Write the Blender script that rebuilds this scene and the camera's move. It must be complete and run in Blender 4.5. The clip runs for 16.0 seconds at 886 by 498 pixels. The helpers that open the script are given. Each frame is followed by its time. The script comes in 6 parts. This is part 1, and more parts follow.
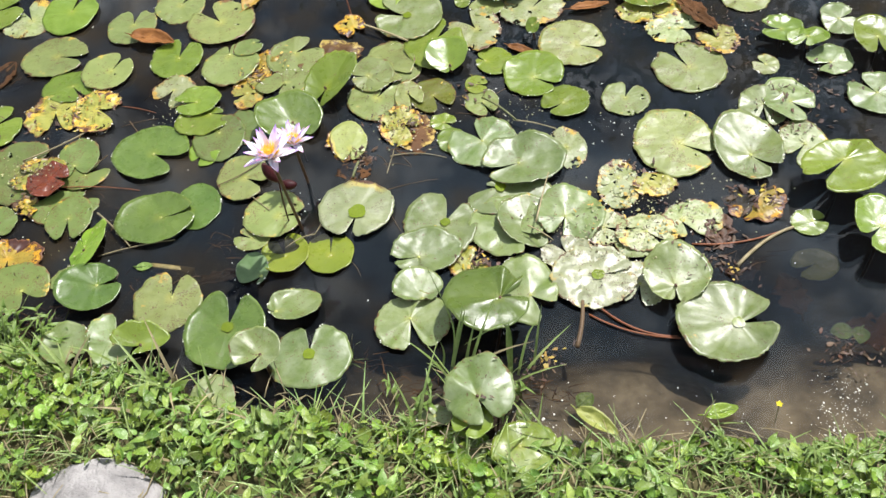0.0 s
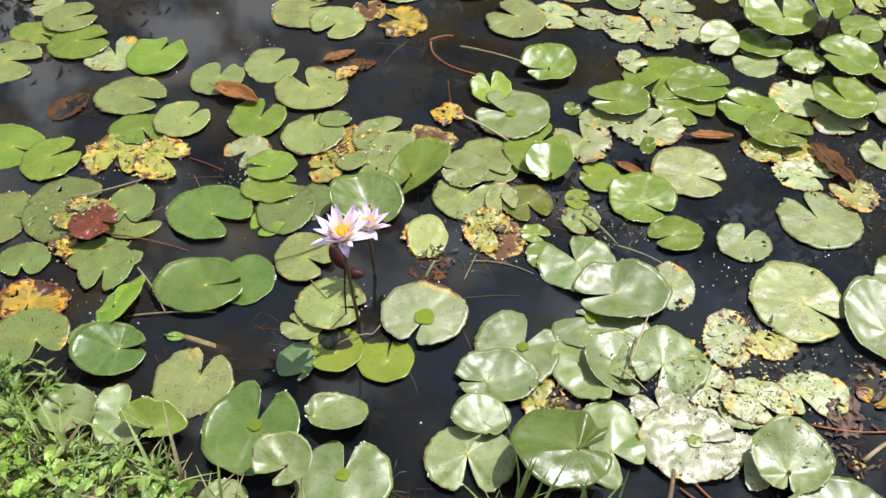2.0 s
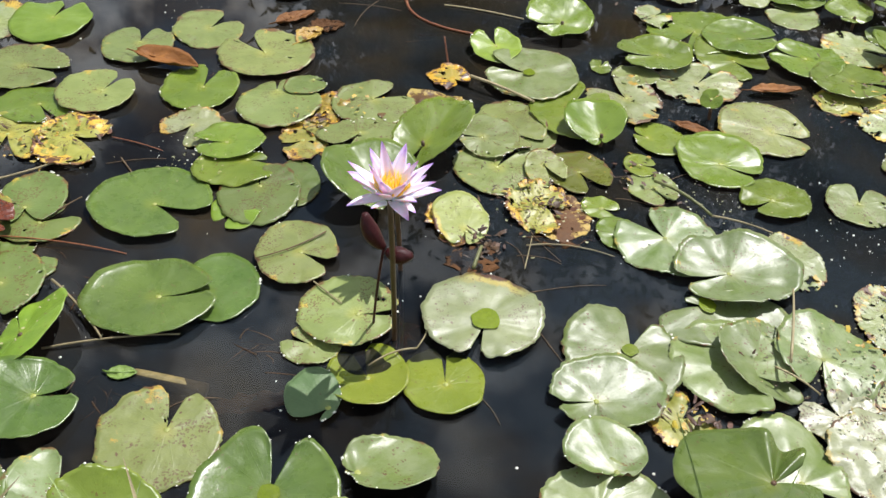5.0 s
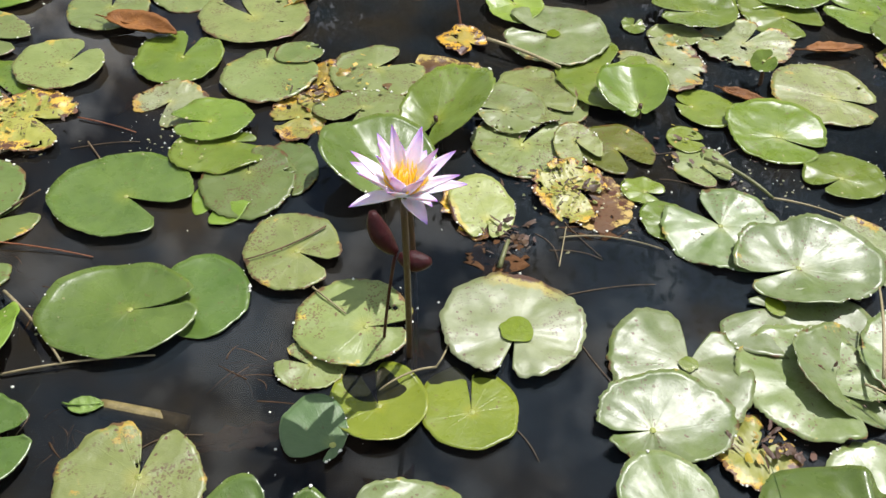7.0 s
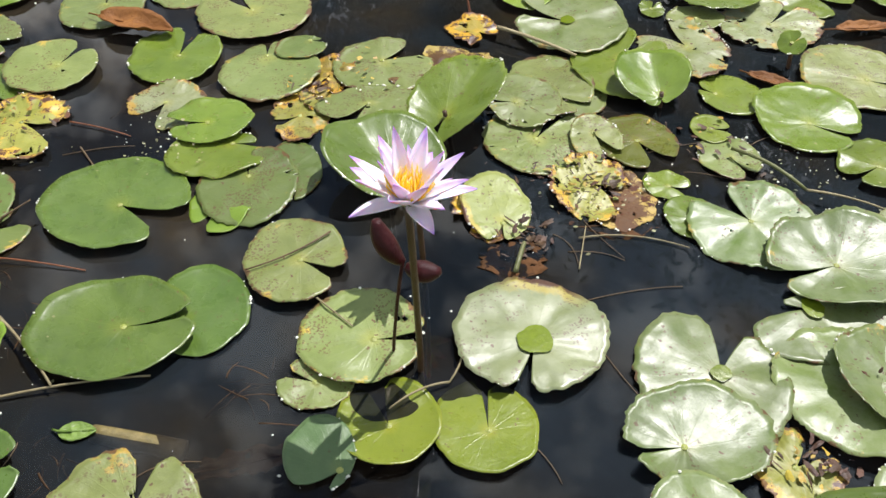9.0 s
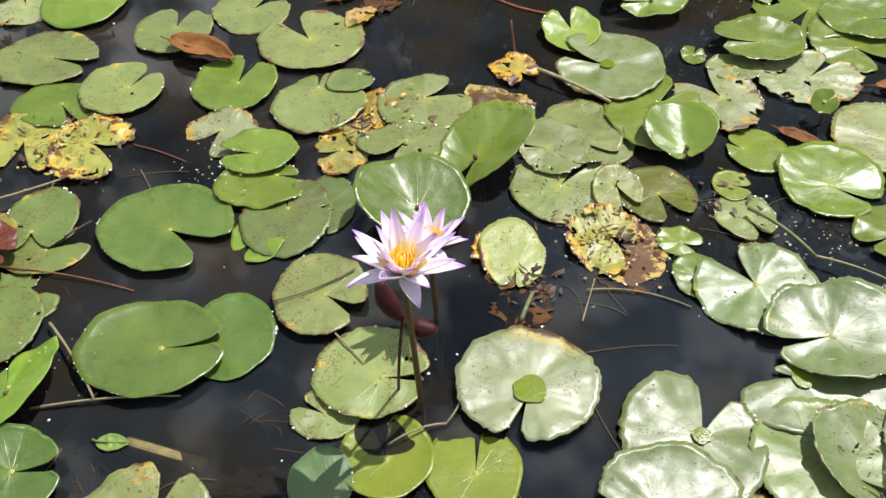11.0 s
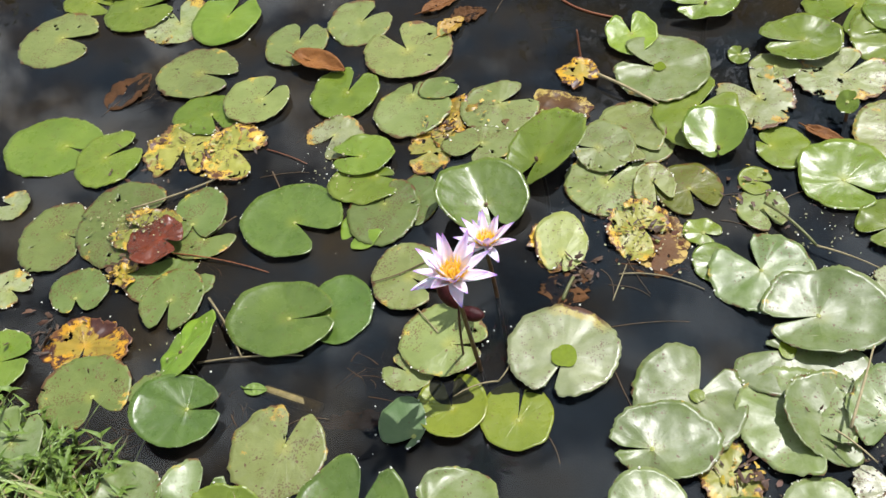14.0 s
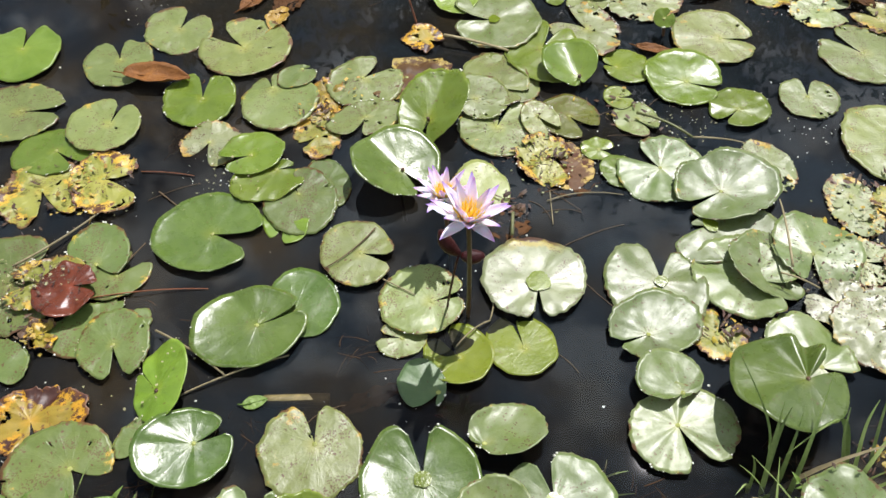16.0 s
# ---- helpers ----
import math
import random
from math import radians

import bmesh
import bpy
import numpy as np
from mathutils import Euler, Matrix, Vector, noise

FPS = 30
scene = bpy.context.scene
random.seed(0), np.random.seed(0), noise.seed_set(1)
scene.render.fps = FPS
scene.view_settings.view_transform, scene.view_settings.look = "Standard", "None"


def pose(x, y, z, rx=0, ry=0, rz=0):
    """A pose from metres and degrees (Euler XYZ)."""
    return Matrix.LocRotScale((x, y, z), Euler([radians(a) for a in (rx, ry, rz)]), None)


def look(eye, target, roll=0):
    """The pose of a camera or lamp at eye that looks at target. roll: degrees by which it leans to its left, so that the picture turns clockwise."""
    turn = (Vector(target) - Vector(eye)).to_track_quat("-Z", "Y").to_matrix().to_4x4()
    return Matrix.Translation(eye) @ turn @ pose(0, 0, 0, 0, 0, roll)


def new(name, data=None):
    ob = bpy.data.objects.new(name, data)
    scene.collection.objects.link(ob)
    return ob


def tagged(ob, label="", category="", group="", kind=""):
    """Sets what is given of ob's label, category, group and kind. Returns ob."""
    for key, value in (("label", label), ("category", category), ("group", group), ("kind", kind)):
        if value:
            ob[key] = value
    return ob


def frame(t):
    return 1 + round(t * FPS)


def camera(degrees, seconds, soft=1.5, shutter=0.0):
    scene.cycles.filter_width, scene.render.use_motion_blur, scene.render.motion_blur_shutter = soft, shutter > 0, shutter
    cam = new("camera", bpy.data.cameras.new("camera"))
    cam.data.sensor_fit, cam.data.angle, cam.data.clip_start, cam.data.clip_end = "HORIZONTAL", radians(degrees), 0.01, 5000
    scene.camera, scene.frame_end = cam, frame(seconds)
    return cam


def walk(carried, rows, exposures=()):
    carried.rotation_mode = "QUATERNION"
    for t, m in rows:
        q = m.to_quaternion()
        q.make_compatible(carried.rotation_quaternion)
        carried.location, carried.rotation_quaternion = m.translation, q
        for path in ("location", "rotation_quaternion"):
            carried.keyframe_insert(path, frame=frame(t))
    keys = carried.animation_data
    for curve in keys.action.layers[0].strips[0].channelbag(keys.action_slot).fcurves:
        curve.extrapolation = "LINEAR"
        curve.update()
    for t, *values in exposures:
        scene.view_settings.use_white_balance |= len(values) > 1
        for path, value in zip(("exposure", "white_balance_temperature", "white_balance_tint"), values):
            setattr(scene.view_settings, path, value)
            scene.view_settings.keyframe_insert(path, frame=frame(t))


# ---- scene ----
cam = camera(52.0, 16.0, soft=1.5)
PATH = [
    (0, (0.78, 0.53, 1.507), (0.664, 1.742, -0.08), -7.2),
    (0.5, (0.758, 0.536, 1.469), (0.525, 1.804, -0.06), -9.2),
    (1, (0.703, 0.578, 1.427), (0.518, 1.922, -0.041), -1.7),
    (1.5, (0.677, 0.616, 1.388), (0.495, 2.025, -0.02), 1.0),
    (2, (0.687, 0.695, 1.331), (0.475, 2.076, -0.1), 0.3),
    (2.5, (0.584, 0.752, 1.258), (0.504, 2.165, -0.155), 0.7),
    (3, (0.491, 0.827, 1.098), (0.523, 2.293, -0.262), 4.2),
    (3.5, (0.459, 0.874, 0.992), (0.471, 2.387, -0.316), 3.7),
    (4, (0.435, 0.896, 0.936), (0.459, 2.401, -0.38), 4.2),
    (4.2, (0.425, 0.904, 0.922), (0.457, 2.411, -0.393), 4.2),
    (6.3, (0.362, 1.044, 0.802), (0.458, 2.518, -0.546), 4.7),
    (6.5, (0.363, 1.072, 0.789), (0.467, 2.531, -0.575), 4.6),
    (7, (0.372, 1.105, 0.781), (0.425, 2.554, -0.596), 3.4),
    (7.5, (0.374, 1.118, 0.782), (0.423, 2.556, -0.607), 3.1),
    (8, (0.368, 1.138, 0.757), (0.402, 2.561, -0.648), 3.5),
    (8.5, (0.374, 1.162, 0.746), (0.428, 2.593, -0.65), 2.7),
    (8.7, (0.376, 1.164, 0.747), (0.419, 2.595, -0.649), 1.9),
    (10.8, (0.448, 1.187, 0.834), (0.315, 2.58, -0.595), 0.6),
    (11, (0.458, 1.176, 0.865), (0.297, 2.557, -0.573), -0.4),
    (11.5, (0.485, 1.172, 0.921), (0.24, 2.507, -0.548), -2.7),
    (12, (0.525, 1.16, 0.994), (0.244, 2.457, -0.502), -2.7),
    (12.5, (0.555, 1.134, 1.053), (0.176, 2.375, -0.469), -4.9),
    (13, (0.594, 1.117, 1.094), (0.206, 2.359, -0.425), -5.4),
    (13.5, (0.631, 1.105, 1.134), (0.176, 2.326, -0.383), -7.8),
    (14, (0.596, 1.074, 1.155), (0.15, 2.271, -0.383), -11.0),
    (14.5, (0.458, 1.008, 1.177), (0.184, 2.235, -0.378), -8.2),
    (15, (0.276, 0.944, 1.169), (0.232, 2.278, -0.32), -2.5),
    (15.5, (0.172, 0.927, 1.215), (0.36, 2.181, -0.331), -0.5),
    (16, (0.161, 0.988, 1.149), (0.426, 2.212, -0.41), -0.2),
]
walk(cam, [(t, look(eye, target, roll)) for t, eye, target, roll in PATH], exposures=((0.0, 0.33), (1.0, 0.31), (2.5, 0.22), (4.0, 0.155), (12.0, 0.115), (14.8, 0.065), (16.0, 0.02)))

# ---- light ----
SUN = Vector((0.34, 0.42, 1.0)).normalized()
ELEVATION = math.asin(SUN.z)
AZIMUTH = math.atan2(SUN.x, SUN.y)
sun = new("sun", bpy.data.lights.new("sun", "SUN"))
sun.data.energy, sun.data.angle, sun.data.color = 5.0, radians(0.53), (1.0, 0.955, 0.96)
sun.matrix_world = look(SUN * 20, (0, 0, 0))

world = bpy.data.worlds.new("sky")
scene.world = world
world.use_nodes = True
wn, wl = world.node_tree.nodes, world.node_tree.links
wn.clear()
sky = wn.new("ShaderNodeTexSky")
sky.sky_type, sky.sun_disc, sky.sun_elevation, sky.sun_rotation = "NISHITA", False, ELEVATION, AZIMUTH
sky.dust_density, sky.air_density, sky.ozone_density = 0.4, 1.0, 3.0
wc = wn.new("ShaderNodeTexCoord")
clouds = wn.new("ShaderNodeTexNoise")
clouds.inputs["Scale"].default_value, clouds.inputs["Detail"].default_value = 9.0, 7
clouds.inputs["Roughness"].default_value = 0.55
cover = wn.new("ShaderNodeMapRange")
cover.inputs[1].default_value, cover.inputs[2].default_value = 0.49, 0.6
blend = wn.new("ShaderNodeMix")
blend.data_type = "RGBA"
blend.inputs["B"].default_value = (27.0, 27.7, 28.6, 1)
back = wn.new("ShaderNodeBackground")
back.inputs["Strength"].default_value = 0.06
wo = wn.new("ShaderNodeOutputWorld")
wl.new(wc.outputs["Generated"], clouds.inputs["Vector"])
wl.new(clouds.outputs["Fac"], cover.inputs[0])
wl.new(cover.outputs[0], blend.inputs["Factor"])
wl.new(sky.outputs[0], blend.inputs["A"])
wl.new(blend.outputs["Result"], back.inputs["Color"])
wl.new(back.outputs[0], wo.inputs["Surface"])
scene.view_settings.exposure = 0.0


# ---- materials ----
class Mat:
    """A node material with short calls for wiring."""

    def __init__(self, name, rough=0.5, spec=0.5, metal=0.0):
        self.m = bpy.data.materials.new(name)
        self.m.use_nodes = True
        self.n, self.l = self.m.node_tree.nodes, self.m.node_tree.links
        self.b = self.n["Principled BSDF"]
        self.out = self.n["Material Output"]
        self.b.inputs["Roughness"].default_value = rough
        self.b.inputs["Specular IOR Level"].default_value = spec
        self.b.inputs["Metallic"].default_value = metal
        info = self.node("ShaderNodeObjectInfo")
        self.random = info.outputs["Random"]
        coord = self.node("ShaderNodeTexCoord")
        self.uv = coord.outputs["UV"]
        shift = self.node("ShaderNodeVectorMath")
        shift.operation = "MULTIPLY_ADD"
        self.l.new(self.random, shift.inputs[0])
        shift.inputs[1].default_value = (37.0, 53.0, 11.0)
        self.l.new(coord.outputs["Object"], shift.inputs[2])
        self.at = shift.outputs[0]

    def node(self, kind):
        return self.n.new(kind)

    def put(self, socket, value):
        if isinstance(value, bpy.types.NodeSocket):
            self.l.new(value, socket)
        elif isinstance(value, tuple) and len(value) == 3 and socket.type == "RGBA":
            socket.default_value = (*value, 1)
        else:
            socket.default_value = value

    def noise(self, scale, detail=4, rough=0.55, at=None):
        t = self.node("ShaderNodeTexNoise")
        self.put(t.inputs["Vector"], at or self.at)
        t.inputs["Scale"].default_value, t.inputs["Detail"].default_value = scale, detail
        t.inputs["Roughness"].default_value = rough
        return t.outputs["Fac"]

    def spots(self, scale, size, share, at=None):
        """Round spots of a share of the cells, as 0 to 1."""
        v = self.node("ShaderNodeTexVoronoi")
        v.voronoi_dimensions = "2D"
        self.put(v.inputs["Vector"], at or self.at)
        v.inputs["Scale"].default_value = scale
        tone = self.node("ShaderNodeSeparateColor")
        self.l.new(v.outputs["Color"], tone.inputs[0])
        near = self.ramp(v.outputs["Distance"], size, size * 0.6)
        few = self.ramp(tone.outputs[0], 1 - share, 1 - share + 0.02)
        return self.math("MULTIPLY", near, few)

    def ramp(self, value, low, high, a=0.0, b=1.0):
        r = self.node("ShaderNodeMapRange")
        self.put(r.inputs[0], value)
        for k, v in zip((1, 2, 3, 4), (low, high, a, b)):
            r.inputs[k].default_value = v
        return r.outputs[0]

    def math(self, op, a, b=0.0):
        m = self.node("ShaderNodeMath")
        m.operation = op
        self.put(m.inputs[0], a)
        self.put(m.inputs[1], b)
        return m.outputs[0]

    def mix(self, f, a, b):
        m = self.node("ShaderNodeMix")
        m.data_type = "RGBA"
        self.put(m.inputs["Factor"], f)
        self.put(m.inputs["A"], a)
        self.put(m.inputs["B"], b)
        return m.outputs["Result"]

    def shift(self, color, hue, value):
        h = self.node("ShaderNodeHueSaturation")
        self.put(h.inputs["Color"], color)
        self.put(h.inputs["Hue"], hue)
        self.put(h.inputs["Value"], value)
        return h.outputs[0]

    def color(self, value):
        self.put(self.b.inputs["Base Color"], value)

    def rough(self, value):
        self.put(self.b.inputs["Roughness"], value)

    def bump(self, height, distance, strength=1.0):
        p = self.node("ShaderNodeBump")
        self.put(p.inputs["Height"], height)
        p.inputs["Distance"].default_value, p.inputs["Strength"].default_value = distance, strength
        self.l.new(p.outputs[0], self.b.inputs["Normal"])

    def uv_parts(self):
        s = self.node("ShaderNodeSeparateXYZ")
        self.l.new(self.uv, s.inputs[0])
        return s.outputs[0], s.outputs[1]


def leaf(name, deep, light, spot=(0.095, 0.036, 0.011), spotted=0.2, rot=None, rotted=0.0, rough=0.4, dust_sheen=0.0, spec=0.5, sector=None, browned=0.0, pleats=0.3, veins=0.2, wax=0.0, decay=(0.075, 0.03, 0.012), quilt=0.5, relief=0.7):
    """A lily blade: mottled green, forking radial veins, clustered freckles, rot towards the rim."""
    m = Mat(name)
    u, v = m.uv_parts()
    pale = (light[0] * 1.3, light[1] * 1.22, light[2] * 1.25)
    base = m.mix(m.ramp(m.noise(11, 5, 0.6), 0.3, 0.7), deep, light)
    base = m.mix(m.ramp(m.noise(70, 5, 0.65), 0.4, 0.7, 0, 0.4), base, light)
    base = m.mix(m.ramp(m.noise(30, 6, 0.7), 0.52, 0.72, 0, 0.4), base, tuple(c * 0.72 for c in deep))
    # veins run out from the stalk, waver and fork half way
    bend = m.math("MULTIPLY", m.math("SUBTRACT", m.noise(22, 3), 0.5), m.ramp(v, 0.1, 1.0, 0.0, 3.0))
    turn = m.math("ADD", m.math("MULTIPLY", u, 14 * math.pi), bend)
    reach = m.math("ADD", v, 0.1)
    first = m.ramp(m.math("MULTIPLY", m.math("ABSOLUTE", m.math("SINE", turn)), reach), 0.085, 0.01)
    fork = m.ramp(m.math("MULTIPLY", m.math("ABSOLUTE", m.math("COSINE", m.math("MULTIPLY", turn, 2.0))), reach), 0.14, 0.02)
    thin = m.math("MAXIMUM", m.math("MULTIPLY", first, m.ramp(v, 1.0, 0.55)), m.math("MULTIPLY", m.math("MULTIPLY", fork, m.ramp(v, 0.42, 0.6)), 0.45))
    base = m.mix(m.math("MULTIPLY", m.math("MULTIPLY", thin, veins), m.ramp(m.noise(18, 3), 0.4, 0.6, 0.15, 1.0)), base, pale)
    # paler and yellower over the stalk
    heart = m.math("ADD", v, m.math("MULTIPLY", m.math("SUBTRACT", m.noise(55, 4), 0.5), 0.16))
    base = m.mix(m.ramp(heart, 0.24, 0.03, 0, 0.55), base, (light[0] * 1.55, light[1] * 1.25, light[2] * 0.8))
    base = m.mix(m.math("MULTIPLY", m.ramp(v, 0.955, 0.99), m.ramp(m.noise(40, 4), 0.4, 0.62, 0, 0.55)), base, (light[0] * 1.5, light[1] * 1.3, light[2] * 1.6))
    # pale film: dust on faded pads, whitish sheen painted into the waxy ones
    if dust_sheen:
        film = m.math("MULTIPLY", m.ramp(m.noise(26, 7, 0.75), 0.4, 0.6), dust_sheen)
        base = m.mix(film, base, (0.4, 0.42, 0.315))
    if rot:
        gone = m.math("ADD", m.noise(22, 8, 0.7), m.ramp(v, 0.25, 1.0, -0.1, 0.12))
        yellow = m.ramp(gone, 0.62 - rotted, 0.67 - rotted)
        base = m.mix(yellow, base, rot)
        brown = m.ramp(m.noise(34, 8, 0.75), 0.54 - rotted * 0.5, 0.575 - rotted * 0.5)
        base = m.mix(m.math("MULTIPLY", brown, yellow), base, decay)
    if sector:
        # one stretch of the rim has turned yellow, then brown
        span = m.math("MULTIPLY", m.ramp(u, sector[0], sector[0] + 0.06), m.ramp(u, sector[1], sector[1] - 0.06))
        edge = m.math("ADD", m.ramp(v, 0.55, 1.0, 0, 0.55), m.math("MULTIPLY", m.noise(30, 6, 0.7), 0.6))
        base = m.mix(m.math("MULTIPLY", span, m.ramp(edge, 0.58, 0.66, 0, 0.8)), base, (0.4, 0.33, 0.05))
        base = m.mix(m.math("MULTIPLY", span, m.ramp(edge, 0.76, 0.8)), base, (0.08, 0.034, 0.012))
    if browned:
        nibbled = m.math("ADD", m.ramp(v, 0.72, 1.0, -0.3, 0.1), m.noise(30, 6, 0.7))
        base = m.mix(m.math("MULTIPLY", m.ramp(nibbled, 0.66 - browned, 0.69 - browned), 0.85), base, (0.12, 0.05, 0.018))
    # freckles: uneven, in drifts
    warp = m.node("ShaderNodeTexNoise")
    m.put(warp.inputs["Vector"], m.at)
    warp.inputs["Scale"].default_value = 130
    push = m.node("ShaderNodeVectorMath")
    push.operation = "MULTIPLY_ADD"
    m.l.new(warp.outputs["Color"], push.inputs[0])
    push.inputs[1].default_value = (0.009, 0.009, 0.0)
    m.l.new(m.at, push.inputs[2])
    drift = m.ramp(m.noise(24, 4, 0.65), 0.5, 0.58, 0.0, 1.0)
    fine = m.math("MULTIPLY", m.spots(250, 0.42, min(0.9, spotted * 1.1), push.outputs[0]), drift)
    large = m.spots(120, 0.24, spotted * 0.14, push.outputs[0])
    marks = m.math("MAXIMUM", m.math("MULTIPLY", fine, 0.75), large)
    base = m.mix(m.math("MULTIPLY", marks, 0.88), base, spot)
    base = m.shift(base, m.ramp(m.random, 0, 1, 0.486, 0.508), m.ramp(m.math("FRACT", m.math("MULTIPLY", m.random, 7.7)), 0, 1, 0.84, 1.14))
    m.color(base)
    m.rough(m.math("ADD", m.ramp(m.noise(34, 6, 0.65), 0.3, 0.7, rough - 0.08, rough + 0.1), m.math("MULTIPLY", marks, 0.15)))
    m.b.inputs["Specular IOR Level"].default_value = spec
    m.b.inputs["Coat Weight"].default_value = wax
    m.b.inputs["Coat Roughness"].default_value = rough - 0.04
    swell = m.math("ADD", m.math("MULTIPLY", m.noise(55, 5, 0.55), quilt), m.math("MULTIPLY", thin, 0.07))
    stretch = m.node("ShaderNodeCombineXYZ")
    m.put(stretch.inputs[0], m.math("MULTIPLY", u, 30.0))
    m.put(stretch.inputs[1], m.math("MULTIPLY", v, 6.0))
    m.put(stretch.inputs[2], m.math("MULTIPLY", m.random, 40.0))
    pleat = m.math("MULTIPLY", m.noise(1.0, 4, 0.6, stretch.outputs[0]), m.ramp(v, 0.05, 0.9, 0.2, 1.3))
    m.bump(m.math("ADD", m.math("ADD", swell, m.math("MULTIPLY", pleat, pleats)), m.math("MULTIPLY", m.noise(240, 4), 0.16)), 0.002, relief)
    return m.m


PAD = {
    "g": leaf("lily_green", (0.09, 0.146, 0.013), (0.15, 0.212, 0.027), spotted=0.14, rough=0.3, spec=0.45, pleats=0.16, veins=0.12, quilt=0.55, relief=0.5),
    "h": leaf("lily_deep_green", (0.052, 0.1, 0.013), (0.1, 0.16, 0.028), spotted=0.06, rough=0.28, spec=0.55, pleats=0.14, wax=0.03, veins=0.3, relief=0.55),
    "t": leaf("lily_dull", (0.08, 0.122, 0.022), (0.134, 0.18, 0.044), spotted=0.85, rot=(0.44, 0.32, 0.05), rotted=-0.07, rough=0.4, browned=0.06, veins=0.12, pleats=0.15, quilt=0.7),
    "s": leaf("lily_spotted", (0.132, 0.17, 0.039), (0.206, 0.25, 0.07), spotted=0.7, rot=(0.44, 0.32, 0.05), rotted=-0.06, rough=0.4, spec=0.55, browned=0.06, veins=0.12, pleats=0.15, quilt=0.75),
    "w": leaf("lily_waxy", (0.082, 0.134, 0.023), (0.145, 0.198, 0.048), spotted=0.25, rot=(0.4, 0.3, 0.06), rotted=-0.1, rough=0.39, dust_sheen=0.2, spec=0.5, pleats=0.15, browned=0.02, wax=0.12, veins=0.12, quilt=0.6, relief=0.45),
    "d": leaf("lily_chewed", (0.15, 0.205, 0.045), (0.25, 0.29, 0.1), spotted=0.55, rot=(0.46, 0.32, 0.045), rotted=0.0, rough=0.42, dust_sheen=0.35, browned=0.1, quilt=1.1),
    "y": leaf("lily_rotting", (0.19, 0.215, 0.03), (0.29, 0.295, 0.06), spotted=0.5, rot=(0.52, 0.36, 0.04), rotted=0.065, rough=0.44, browned=0.12, veins=0.07),
    "r": leaf("lily_amber", (0.2, 0.17, 0.018), (0.36, 0.27, 0.026), spotted=0.3, rot=(0.52, 0.31, 0.016), rotted=0.15, rough=0.4, browned=0.14, veins=0.05, decay=(0.05, 0.018, 0.008)),
    "n": leaf("lily_rotten", (0.062, 0.03, 0.01), (0.13, 0.07, 0.022), spotted=0.8, rot=(0.42, 0.32, 0.08), rotted=0.07, rough=0.5, spec=0.25, veins=0.03, pleats=0.6),
    "k": leaf("lily_dead", (0.08, 0.02, 0.006), (0.16, 0.048, 0.012), spot=(0.035, 0.012, 0.005), spotted=0.9, rough=0.22, spec=0.6, pleats=1.0, veins=0.03),
    "b": leaf("lily_young", (0.115, 0.205, 0.014), (0.175, 0.27, 0.028), spotted=0.06, rough=0.38),
    "q": leaf("lily_yellow_rim", (0.14, 0.18, 0.056), (0.21, 0.25, 0.09), spotted=0.42, rough=0.41, spec=0.9, dust_sheen=0.2, wax=0.2, browned=0.0, sector=(0.4, 0.62), veins=0.1, pleats=0.14, relief=0.4),
    "p": leaf("lily_orange_rim", (0.15, 0.195, 0.04), (0.24, 0.28, 0.075), spotted=0.2, rough=0.4, spec=0.6, sector=(0.66, 0.94)),
    "c": leaf("lily_bleached", (0.15, 0.18, 0.065), (0.25, 0.275, 0.13), spotted=0.6, rot=(0.4, 0.33, 0.1), rotted=-0.04, rough=0.4, dust_sheen=0.45, spec=0.7, wax=0.15, browned=0.04, quilt=1.1),
    "m": leaf("lily_sunken", (0.13, 0.17, 0.012), (0.18, 0.215, 0.02), spotted=0.08, rough=0.3),
    "u": leaf("lily_drowned", (0.072, 0.083, 0.008), (0.118, 0.125, 0.016), spotted=0.5, rough=0.3, browned=0.08),
    "o": leaf("lily_olive", (0.07, 0.14, 0.042), (0.115, 0.19, 0.07), spotted=0.05, rough=0.4, veins=0.5),
}


def plain(name, a, b, scale=30, rough=0.5, bump=0.002, fine=180, spec=0.5, vary=0.09, island=False):
    """Two tones at two scales, with relief."""
    m = Mat(name, rough, spec)
    c = m.mix(m.ramp(m.noise(scale, 5, 0.6), 0.3, 0.7), a, b)
    c = m.mix(m.ramp(m.noise(fine, 4, 0.6), 0.35, 0.75, 0, 0.4), c, tuple(x * 0.55 for x in a))
    tone = m.ramp(m.random, 0, 1, 0.82, 1.18)
    hue = 0.5
    if island:
        each = m.node("ShaderNodeNewGeometry").outputs["Random Per Island"]
        tone, hue = m.ramp(each, 0, 1, 0.62, 1.4), m.ramp(m.math("FRACT", m.math("MULTIPLY", each, 7.3)), 0, 1, 0.484, 0.522)
    m.color(m.shift(c, hue, tone))
    m.rough(m.ramp(m.noise(fine * 0.6), 0.3, 0.7, rough - vary, rough + vary))
    m.bump(m.noise(fine, 5, 0.65), bump, 0.8)
    return m.m


UNDER = plain("lily_underside", (0.09, 0.035, 0.02), (0.16, 0.075, 0.04), 30, 0.45)
STALK = plain("lily_stalk", (0.07, 0.035, 0.016), (0.12, 0.065, 0.028), 40, 0.4)
GREEN_STALK = plain("green_stalk", (0.14, 0.16, 0.05), (0.22, 0.22, 0.08), 40, 0.4)
BOSS = plain("stalk_boss", (0.26, 0.3, 0.06), (0.36, 0.38, 0.1), 60, 0.4)
DRY = plain("dry_stem", (0.26, 0.21, 0.1), (0.4, 0.34, 0.19), 50, 0.6)
REED = plain("wet_reed", (0.12, 0.095, 0.03), (0.24, 0.19, 0.07), 60, 0.45)
TWIG = plain("twig", (0.09, 0.055, 0.025), (0.17, 0.11, 0.05), 60, 0.6)
